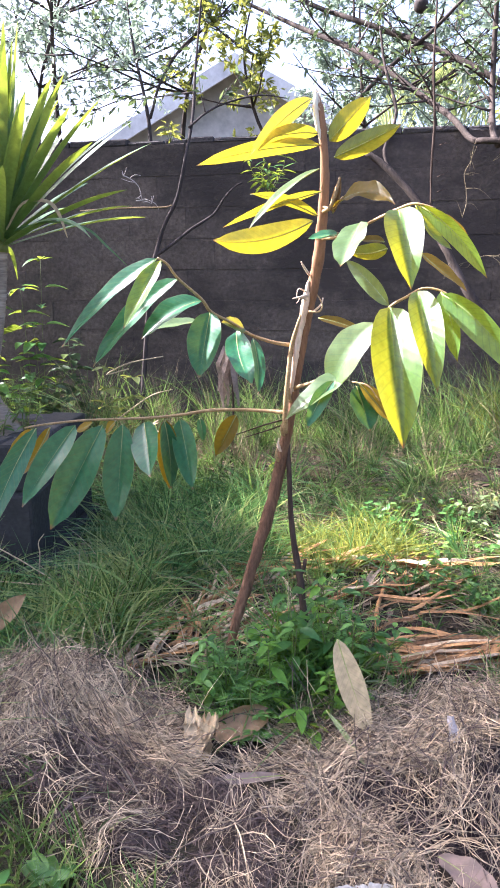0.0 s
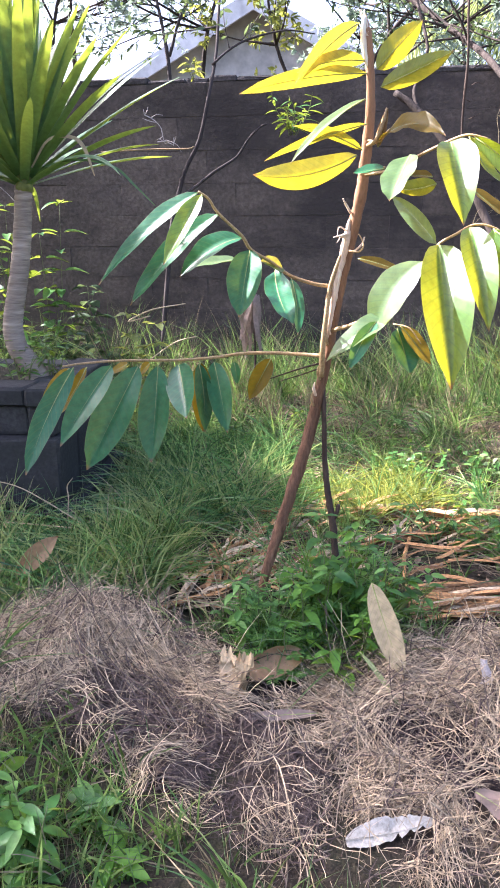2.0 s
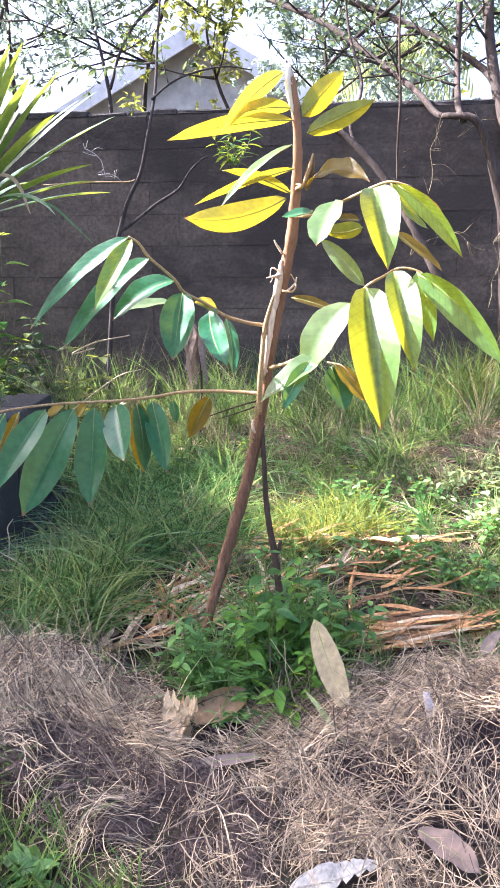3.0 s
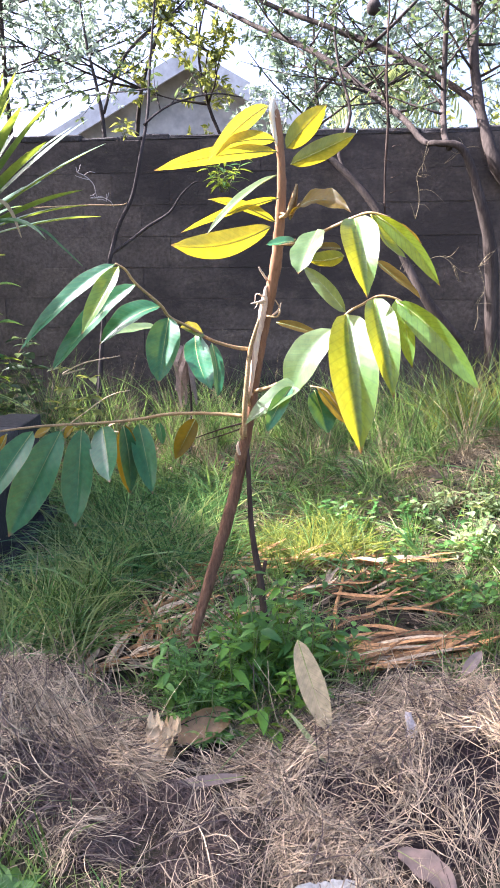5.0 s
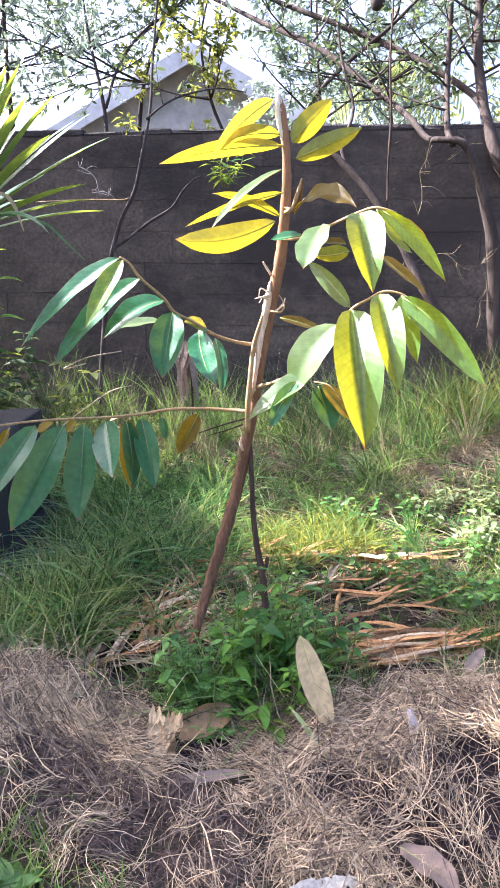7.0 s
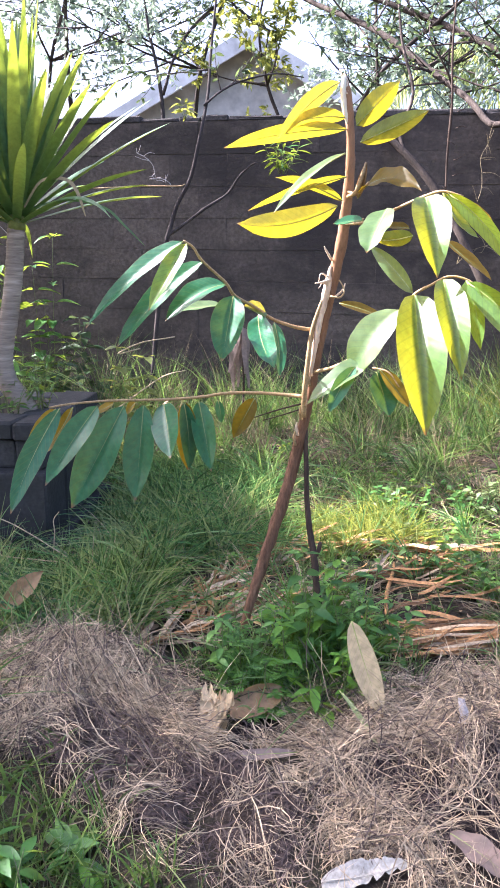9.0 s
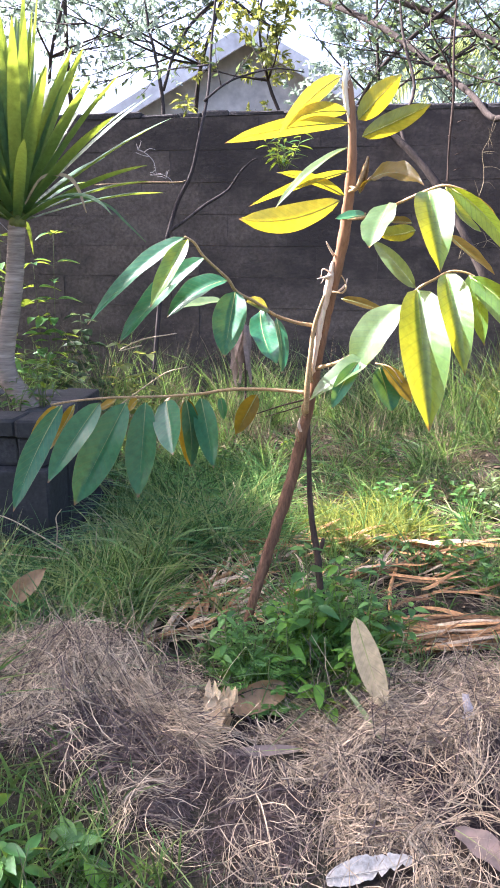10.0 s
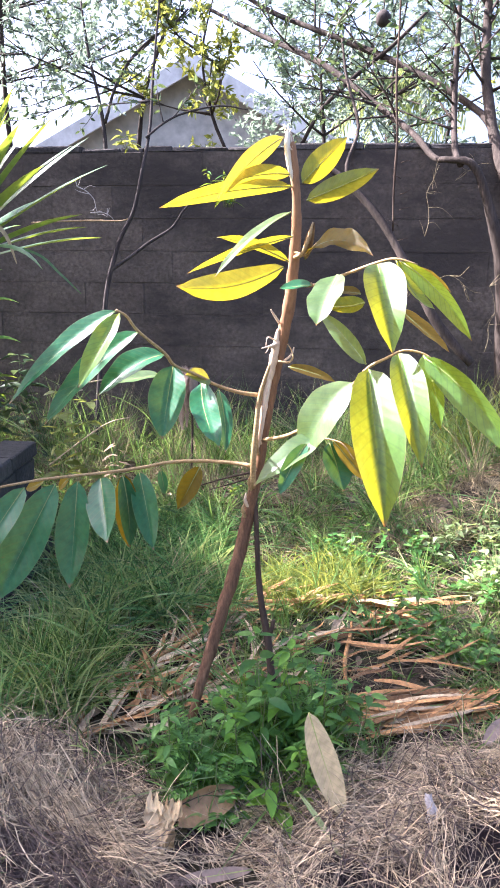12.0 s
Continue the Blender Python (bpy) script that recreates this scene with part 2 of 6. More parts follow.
M_PLASTER = surface("house_plaster", (0.42, 0.40, 0.37), (0.55, 0.52, 0.48), 0.8, 0.9, 5, 0.1, 0.004)
M_ROOF = surface("roof_sheet", (0.14, 0.13, 0.125), (0.22, 0.205, 0.195), 1, 0.7, 6, 0.1, 0.01)
M_FASCIA = surface("fascia_paint", (0.6, 0.6, 0.6), (0.72, 0.72, 0.72), 1, 0.6, 5, 0.05, 0.002)


# ---- mesh helpers ----
def mesh_of(name, verts, faces, mat, smooth=True, uvs=None):
    me = bpy.data.meshes.new(name)
    me.from_pydata(verts, [], faces)
    if uvs is not None:
        lay = me.uv_layers.new(name="UVMap")
        idx = np.empty(len(me.loops), dtype=np.int32)
        me.loops.foreach_get("vertex_index", idx)
        lay.data.foreach_set("uv", np.asarray(uvs, dtype=np.float32)[idx].ravel())
    if smooth:
        me.polygons.foreach_set("use_smooth", [True] * len(me.polygons))
    me.materials.append(mat)
    me.update()
    return me


def piece(name, me, parent=None, label=""):
    ob = new(name, me)
    if parent is not None:
        ob.parent = parent
        ob.matrix_parent_inverse = Matrix.Translation(parent.location).inverted()
    if label:
        ob["label"] = label
    return ob


def base_of(name, at):
    ob = new(name)
    ob.empty_display_size = 0.05
    ob.location = at
    return ob


def smooth_line(pts, n):
    """Catmull-Rom through points of any width, n steps between two."""
    p = [np.array(q, float) for q in pts]
    p = [2 * p[0] - p[1]] + p + [2 * p[-1] - p[-2]]
    out = []
    for i in range(1, len(p) - 2):
        for k in range(n):
            t = k / n
            a, b, c, d = p[i - 1:i + 3]
            out.append(0.5 * (2 * b + (c - a) * t + (2 * a - 5 * b + 4 * c - d) * t * t + (3 * b - a - 3 * c + d) * t ** 3))
    out.append(p[-2])
    return out


def tube(pts, sides=8, steps=4, rough=0.0, seed=0, verts=None, faces=None):
    """A tapered limb through (x, y, z, radius) points, uneven by rough."""
    rng = random.Random(seed)
    verts, faces = ([] if verts is None else verts), ([] if faces is None else faces)
    line = smooth_line(pts, steps) if steps > 1 else [np.array(q, float) for q in pts]
    start = len(verts)
    side = None
    for i, q in enumerate(line):
        a = line[min(i + 1, len(line) - 1)][:3] - line[max(i - 1, 0)][:3]
        a = a / (np.linalg.norm(a) + 1e-9)
        if side is None:
            side = np.cross(a, (0.3, 0.9, 0.2) if abs(a[2]) > 0.5 else (0, 0, 1))
        side = side - a * side.dot(a)
        side = side / (np.linalg.norm(side) + 1e-9)
        up = np.cross(a, side)
        for k in range(sides):
            w = 2 * math.pi * k / sides
            r = max(q[3], 0.0003) * (1 + rough * rng.uniform(-1, 1))
            verts.append(tuple(q[:3] + (side * math.cos(w) + up * math.sin(w)) * r))
    for i in range(len(line) - 1):
        for k in range(sides):
            a, b = start + i * sides + k, start + i * sides + (k + 1) % sides
            faces.append((a, b, b + sides, a + sides))
    faces.append(tuple(range(start + sides - 1, start - 1, -1)))
    e = start + (len(line) - 1) * sides
    faces.append(tuple(range(e, e + sides)))
    return verts, faces


def box(verts, faces, lo, hi, bevel=0.0):
    """An upright block with its edges chamfered by bevel."""
    bm = bmesh.new()
    bmesh.ops.create_cube(bm, size=1)
    for v in bm.verts:
        v.co = Vector([lo[i] + (hi[i] - lo[i]) * (v.co[i] + 0.5) for i in range(3)])
    if bevel:
        bmesh.ops.bevel(bm, geom=list(bm.edges), offset=bevel, segments=1, affect="EDGES")
    n = len(verts)
    bm.verts.ensure_lookup_table()
    verts.extend(tuple(v.co) for v in bm.verts)
    faces.extend(tuple(n + v.index for v in f.verts) for f in bm.faces)
    bm.free()
    return verts, faces


def ribbons(name, pts, width, mat, up=None):
    """Many flat strips as one mesh: pts (n, k, 3), width (n, k)."""
    n, k, _ = pts.shape
    along = np.gradient(pts, axis=1)
    if up is None:
        up = np.random.default_rng(5).normal(size=(n, 1, 3)) * 0.5 + np.array((0, -0.6, 0.8))
    side = np.cross(along, up)
    side /= np.linalg.norm(side, axis=2, keepdims=True) + 1e-9
    a, b = pts - side * width[..., None] / 2, pts + side * width[..., None] / 2
    v = np.stack([a, b], 2).reshape(-1, 3)
    i = (np.arange(n)[:, None] * k + np.arange(k - 1)[None]).reshape(-1) * 2
    f = np.stack([i, i + 1, i + 3, i + 2], 1)
    me = bpy.data.meshes.new(name)
    me.vertices.add(len(v)); me.vertices.foreach_set("co", v.astype(np.float32).ravel())
    me.loops.add(f.size); me.loops.foreach_set("vertex_index", f.astype(np.int32).ravel())
    me.polygons.add(len(f))
    me.polygons.foreach_set("loop_start", (np.arange(len(f)) * 4).astype(np.int32))
    me.polygons.foreach_set("use_smooth", [True] * len(f))
    me.materials.append(mat)
    me.update(calc_edges=True)
    me.validate()
    return me


def leaflets(verts, faces, at, way, normal, length, width, bend=0.15):
    """One small folded leaf of eight corners, added to a crown's lists."""
    a = np.array(way, float); a /= np.linalg.norm(a) + 1e-9
    n = np.array(normal, float); n -= a * n.dot(a); n /= np.linalg.norm(n) + 1e-9
    s = np.cross(a, n)
    p = np.array(at, float)
    i = len(verts)
    for f, w, h in ((0.0, 0, 0), (0.3, 0.85, 0.03), (0.3, -0.85, 0.03), (0.62, 0.8, -0.02), (0.62, -0.8, -0.02), (1.0, 0, -bend), (0.3, 0, -0.02), (0.62, 0, -0.06)):
        verts.append(tuple(p + a * length * f + s * width * 0.5 * w + n * length * h))
    faces.extend(((i, i + 1, i + 6), (i, i + 6, i + 2), (i + 1, i + 3, i + 7, i + 6), (i + 6, i + 7, i + 4, i + 2), (i + 3, i + 5, i + 7), (i + 7, i + 5, i + 4)))




def ovate(verts, faces, at, way, normal, length, width, bend=0.15):
    """One broad weed leaf with a crease, a rounded base and a pointed, drooping end."""
    a = np.array(way, float); a /= np.linalg.norm(a) + 1e-9
    n = np.array(normal, float); n -= a * n.dot(a); n /= np.linalg.norm(n) + 1e-9
    s = np.cross(a, n)
    p = np.array(at, float)
    i = len(verts)
    for f, w in ((0.0, 0.04), (0.10, 0.55), (0.26, 0.93), (0.44, 1.0), (0.62, 0.84), (0.80, 0.5), (0.92, 0.2), (1.0, 0.01)):
        c = p + a * length * f - n * length * bend * f * f
        for q in (-1, 0, 1):
            verts.append(tuple(c + s * width * 0.5 * w * q + n * (0.16 * width * w * abs(q))))
    for k in range(7):
        for q in range(2):
            j = i + k * 3 + q
            faces.append((j, j + 1, j + 4, j + 3))


def blade(base, tip, width, roll=0.0, sag=0.0, fold=0.25, mat=None, shape=0.0, wavy=0.0, seed=0, belly=0.42, face=0.0, name="leaf", parent=None, label="", arch=0.0):
    """A sapling leaf from base to tip with a fold along its rib, a drip tip and waves at its rim; sag bows it along its face.
    roll turns its face from the side that looks over the lawn towards the sky."""
    b, t = np.array(base, float), np.array(tip, float)
    a = t - b
    length = np.linalg.norm(a)
    a = a / length
    n = np.array((-0.95 * math.sin(radians(face)), -0.95 * math.cos(radians(face)), 0.2)); n = n - a * n.dot(a); n /= np.linalg.norm(n)
    u = np.cross(a, n)
    if u[2] < 0:
        u = -u
    r = radians(roll)
    n = n * math.cos(r) + u * math.sin(r)
    s = np.cross(a, n)
    rng = random.Random(seed)
    ph = rng.uniform(0, 6)
    swing, twist = rng.uniform(-0.045, 0.045) * length, rng.uniform(-0.3, 0.3)
    if face or fold < 0.2:
        swing, twist = 0.3 * swing, 0.2 * twist
    rows, half = 14, 3
    verts, uvs, faces = [], [], []
    for i in range(rows + 1):
        f = i / rows
        w = 0.5 * width * (math.sin(math.pi * f / belly / 2) ** 0.52 if f < belly else math.cos((f - belly) / (1 - belly) * math.pi / 2) ** 0.72)
        if f > 0.86:
            w *= 0.75
        w = max(w, width * 0.012)
        c = b + a * length * f + np.array((0, 0, 1.0)) * sag * 4 * f * (1 - f) - n * shape * length * f * f + n * arch * length * 4 * f * (1 - f)
        for k in range(-half, half + 1):
            q = k / half
            lift = fold * abs(q) * w - 0.12 * fold * w * q * q + wavy * width * math.sin(f * 17 + ph + (2.0 if k > 0 else 0)) * abs(q) ** 2
            ca, sa = math.cos(twist * (f - 0.3)), math.sin(twist * (f - 0.3))
            verts.append(tuple(c + s * swing * 4 * f * (1 - f) + (s * ca + n * sa) * q * w + (n * ca - s * sa) * lift))
            uvs.append((q, f))
    wide = 2 * half + 1
    for i in range(rows):
        for k in range(wide - 1):
            j = i * wide + k
            faces.append((j, j + 1, j + 1 + wide, j + wide))
    ob = piece(name, mesh_of(name, verts, faces, mat, True, uvs), parent, label)
    rib = []
    for i in range(0, rows + 1, 2):
        f = i / rows
        c = np.array(verts[i * wide + half])
        rib.append((*(c - n * 0.0006), 0.0019 * (1 - 0.8 * f)))
    v, fc = tube(rib, 5, 1)
    piece("midrib", mesh_of("midrib", v, fc, M_RIB), ob)
    return ob


def ground_z(x, y):
    def st(v):
        v = max(0.0, min(1.0, v))
        return v * v * (3 - 2 * v)
    z = -0.03 + 0.17 * st((y - 2.6) / 2.0) + 0.10 * st((x - 0.4) / 1.6) * st((y - 2.4) / 1.6)
    z += 0.025 * noise.noise(Vector((x * 1.3, y * 1.3, 0.3))) + 0.01 * noise.noise(Vector((x * 5, y * 5, 1.3)))
    return z


def straw_ridge(x, y):
    """Place along (0 to 1) and beside the bundle of stalks that runs down from the mound."""
    dx, dy = -0.04 + 0.36, 1.335 - 1.54
    ln = math.hypot(dx, dy)
    return ((x + 0.36) * dx + (y - 1.54) * dy) / ln ** 2, ((y - 1.54) * dx - (x + 0.36) * dy) / ln


def straw_z(x, y):
    """The heap of dead grass: a mound by the planter, a low ridge along the near side of the sapling."""
    z = -0.045
    z += 0.115 * math.exp(-((x + 0.55) / 0.21) ** 2 - ((y - 1.66) / 0.24) ** 2)
    z += 0.03 * math.exp(-((x + 0.15) / 0.25) ** 2 - ((y - 1.30) / 0.2) ** 2)
    z += 0.055 * math.exp(-((x - 0.55) / 0.30) ** 2 - ((y - 1.52) / 0.24) ** 2)
    z += 0.025 * math.exp(-((x - 0.30) / 0.2) ** 2 - ((y - 1.28) / 0.2) ** 2)
    along, off = straw_ridge(x, y)
    z += (0.030 * math.exp(-(off / 0.035) ** 2) - 0.022 * math.exp(-((off + 0.10) / 0.06) ** 2)) * max(0.0, min(1.0, along * 8, (1.25 - along) * 5))
    return z + 0.026 * noise.noise(Vector((x * 6, y * 6, 4.0))) + 0.016 * noise.noise(Vector((x * 17, y * 17, 6.0)))

# ---- ground ----
def build_ground():
    gx = np.concatenate([[-400, -120, -40, -15, -8], np.arange(-4, 5.01, 0.08), [8, 15, 40, 120, 400]])
    gy = np.concatenate([[-300, -80, -20, -6, -2, -0.5], np.arange(0.2, 5.6, 0.08), [7, 9, 12, 20, 60, 200, 500]])
    verts = [(float(x), float(y), ground_z(float(x), float(y))) for y in gy for x in gx]
    w = len(gx)
    faces = [(j * w + i, j * w + i + 1, (j + 1) * w + i + 1, (j + 1) * w + i) for j in range(len(gy) - 1) for i in range(w - 1)]
    ob = piece("ground", mesh_of("ground", verts, faces, M_SOIL))
    tagged(ob, "dark brown soil of an overgrown yard", "ground", kind="structure")


build_ground()

# ---- block wall: its line y = 4.915 - 0.151 x, top at 2.1 m ----
WALL_TURN = -math.atan(0.151)
WALL_AT = Vector((0, 4.915, 0))


def build_wall():
    wall = base_of("wall_north", WALL_AT)
    wall.rotation_euler = (0, 0, WALL_TURN)
    tagged(wall, "tall weathered grey concrete block boundary wall, shaded and stained", "wall", kind="structure")
    v, f = box([], [], (-9, 0.0032, -0.3), (9, 0.125, 2.06))
    ob = new("mortar_core", mesh_of("mortar_core", v, f, M_MORTAR, False))
    ob.parent = wall
    rng = random.Random(4)
    x = -9.0
    while x < 9:                       # uneven mortar cap in short lengths
        w = rng.uniform(0.12, 0.5)
        v, f = box([], [], (x, rng.uniform(-0.006, 0.004), 2.055), (x + w - 0.002, 0.15, 2.095 + rng.uniform(-0.014, 0.012)), 0.009)
        v = [tuple(c + rng.uniform(-.004, .004) for c in q) for q in v]
        ob = new("coping", mesh_of("coping", v, f, M_COPING, False))
        ob.parent = wall
        x += w
    shapes = []
    for k in range(6):
        bm = bmesh.new()
        bmesh.ops.create_cube(bm, size=1)
        for q in bm.verts:
            q.co = Vector((q.co.x * 0.4051, q.co.y * 0.13, q.co.z * 0.2032))
        bmesh.ops.bevel(bm, geom=list(bm.edges), offset=0.0009, segments=1, affect="EDGES")
        for q in bm.verts:
            q.co += Vector((rng.uniform(-1, 1), rng.uniform(-1, 1), rng.uniform(-1, 1))) * 0.0022
        me = bpy.data.meshes.new("block")
        bm.to_mesh(me); bm.free()
        me.materials.append(M_BLOCK)
        shapes.append(me)
    far_v, far_f = [], []
    for row in range(11):
        z = 2.06 - 0.2055 * (row + 0.5)
        for col in range(-22, 23):
            x = col * 0.405 + (0.2 if row % 2 else 0) + rng.uniform(-0.003, 0.003)
            out = rng.uniform(-0.002, 0.0)
            if -3.2 < x < 3.2:
                ob = new("block", shapes[rng.randrange(6)])
                ob.parent = wall
                ob.location = (x, 0.065 + out, z)
                ob.rotation_euler = (rng.uniform(-.003, .003), rng.uniform(-.003, .003), rng.uniform(-.0015, .0015))
            else:
                box(far_v, far_f, (x - 0.197, out, z - 0.098), (x + 0.197, 0.13, z + 0.098))
    ob = new("blocks", mesh_of("blocks", far_v, far_f, M_BLOCK, False))
    ob.parent = wall
    ob["kind"] = "stuff"


def wall_y(x):
    return 4.915 - 0.151 * x


build_wall()


# ---- neighbouring house beyond the wall ----
def build_house():
    at = Vector((-0.66, 12.2, 0))
    h = base_of("house", at)
    h.rotation_euler = (0, 0, radians(-4))
    tagged(h, "pale plastered neighbouring house with a grey gable roof", "house")
    def add(name, v, f, mat, label="", smooth=False, par=h):
        ob = new(name, mesh_of(name, v, f, mat, smooth))
        ob.parent = par
        if label:
            ob["label"] = label
        return ob
    e, r, w = 2.95, 4.68, 3.2          # eave height, ridge height, half width
    v = [(-w, 0, 0), (w, 0, 0), (w, 0, e), (0, 0, r), (-w, 0, e), (-w, 8, 0), (w, 8, 0), (w, 8, e), (0, 8, r), (-w, 8, e)]
    f = [(0, 1, 2, 3, 4), (5, 9, 8, 7, 6), (0, 4, 9, 5), (1, 6, 7, 2), (0, 5, 6, 1)]
    add("wall", v, f, M_PLASTER)
    sl = (r - e) / w
    for sgn in (-1, 1):
        o = 0.55
        v = []
        for y in (-0.35, 8.35):
            for x, z in ((0, r + 0.03), (sgn * (w + o), e - o * sl + 0.03), (sgn * (w + o), e - o * sl + 0.13), (0, r + 0.13)):
                v.append((x, y, z))
        add("roof", v, [(0, 1, 2, 3), (7, 6, 5, 4), (0, 4, 5, 1), (1, 5, 6, 2), (2, 6, 7, 3), (3, 7, 4, 0)], M_ROOF)
        v = []
        for y in (-0.39, -0.352):
            for x, z in ((0, r - 0.16), (sgn * (w + o), e - o * sl - 0.16), (sgn * (w + o), e - o * sl + 0.12), (0, r + 0.12)):
                v.append((x, y, z))
        add("fascia", v, [(0, 1, 2, 3), (7, 6, 5, 4), (0, 4, 5, 1), (1, 5, 6, 2), (2, 6, 7, 3), (3, 7, 4, 0)], M_FASCIA, "white painted barge board")


build_house()


# ---- trees ----
def grow(rng, at, way, length, r, depth, wood, leaves, leaf_len, leaf_n, wander=0.5, rise=0.12, cap=99.0):
    """A limb with side shoots; leaves along the last ones."""
    pts, p, d = [], np.array(at, float), np.array(way, float) / np.linalg.norm(way)
    steps = 5
    for i in range(steps + 1):
        pts.append((*p, r * (1 - 0.75 * i / steps)))
        d = d + np.array((rng.gauss(0, 1), rng.gauss(0, 1), rng.gauss(0, 1))) * 0.16 * wander + np.array((0, 0, rise * 0.3))
        d /= np.linalg.norm(d)
        if p[2] > cap - 0.05:
            d[2] = min(d[2], -0.05)
        p = p + d * length / steps
    tube(pts, 5 if depth > 1 else 3, 1, 0, 0, *wood)
    if depth > 0:
        for k in range(rng.randint(3, 5)):
            i = rng.randint(1, steps)
            q = np.array(pts[i][:3])
            w = d + np.array((rng.gauss(0, 1), rng.gauss(0, 1), rng.gauss(0, 0.8))) * 0.75
            grow(rng, q, w, length * rng.uniform(0.45, 0.7), r * 0.45, depth - 1, wood, leaves, leaf_len, leaf_n, wander, rise, cap)
    if depth <= 1:
        for k in range(leaf_n):
            i = rng.uniform(0.2, 1) * steps
            j = int(min(i, steps - 1))
            q = np.array(pts[j][:3]) + (np.array(pts[j + 1][:3]) - np.array(pts[j][:3])) * (i - j)
            w = np.array((rng.gauss(0, 1), rng.gauss(0, 1), rng.gauss(-0.35, 0.7))) + d * 0.5
            ll = leaf_len * rng.uniform(0.6, 1.25)
            leaflets(*leaves, q, w, (rng.gauss(0, 1), rng.gauss(0, 1), 0.8), ll, ll * rng.uniform(0.32, 0.5))


def tree(name, label, limbs, shoots, seed, leaf_mat, leaf_len=0.06, leaf_n=9, bark=None, group="", cap=99.0):
    """limbs: lists of (x, y, z, r); shoots: (x, y, z, way, length, radius, depth)."""
    rng = random.Random(seed)
    t = base_of(name, limbs[0][0][:3])
    tagged(t, label, "tree" if "tree" in name else "shrub", group)
    for i, l in enumerate(limbs):
        v, f = tube(l, 8, 4, 0.1, seed + i)
        piece("trunk" if i == 0 else "limb", mesh_of("limb", v, f, bark or M_TREEBARK), t)
    wood, leaves = ([], []), ([], [])
    for x, y, z, way, ln, r, dep in shoots:
        grow(rng, (x, y, z), way, ln, r, dep, wood, leaves, leaf_len, leaf_n, cap=cap)
    piece("branchwork", mesh_of("branchwork", *wood, bark or M_TREEBARK), t)["kind"] = "stuff"
    piece("crown", mesh_of("crown", *leaves, leaf_mat, True), t)["kind"] = "stuff"
    return t


def shoots_along(rng, limb, lo, hi, n, length, r, depth=1):
    """Side shoots at random places between two shares of a limb's length."""
    out = []
    for _ in range(n):
        s = rng.uniform(lo, hi) * (len(limb) - 1)
        i = min(int(s), len(limb) - 2)
        x, y, z = [limb[i][k] + (limb[i + 1][k] - limb[i][k]) * (s - i) for k in range(3)]
        out.append((x, y, z, (rng.uniform(-1, 1), rng.uniform(-.5, .5), rng.uniform(-.2, .8)), length * rng.uniform(.6, 1.3), r, depth))
    return out


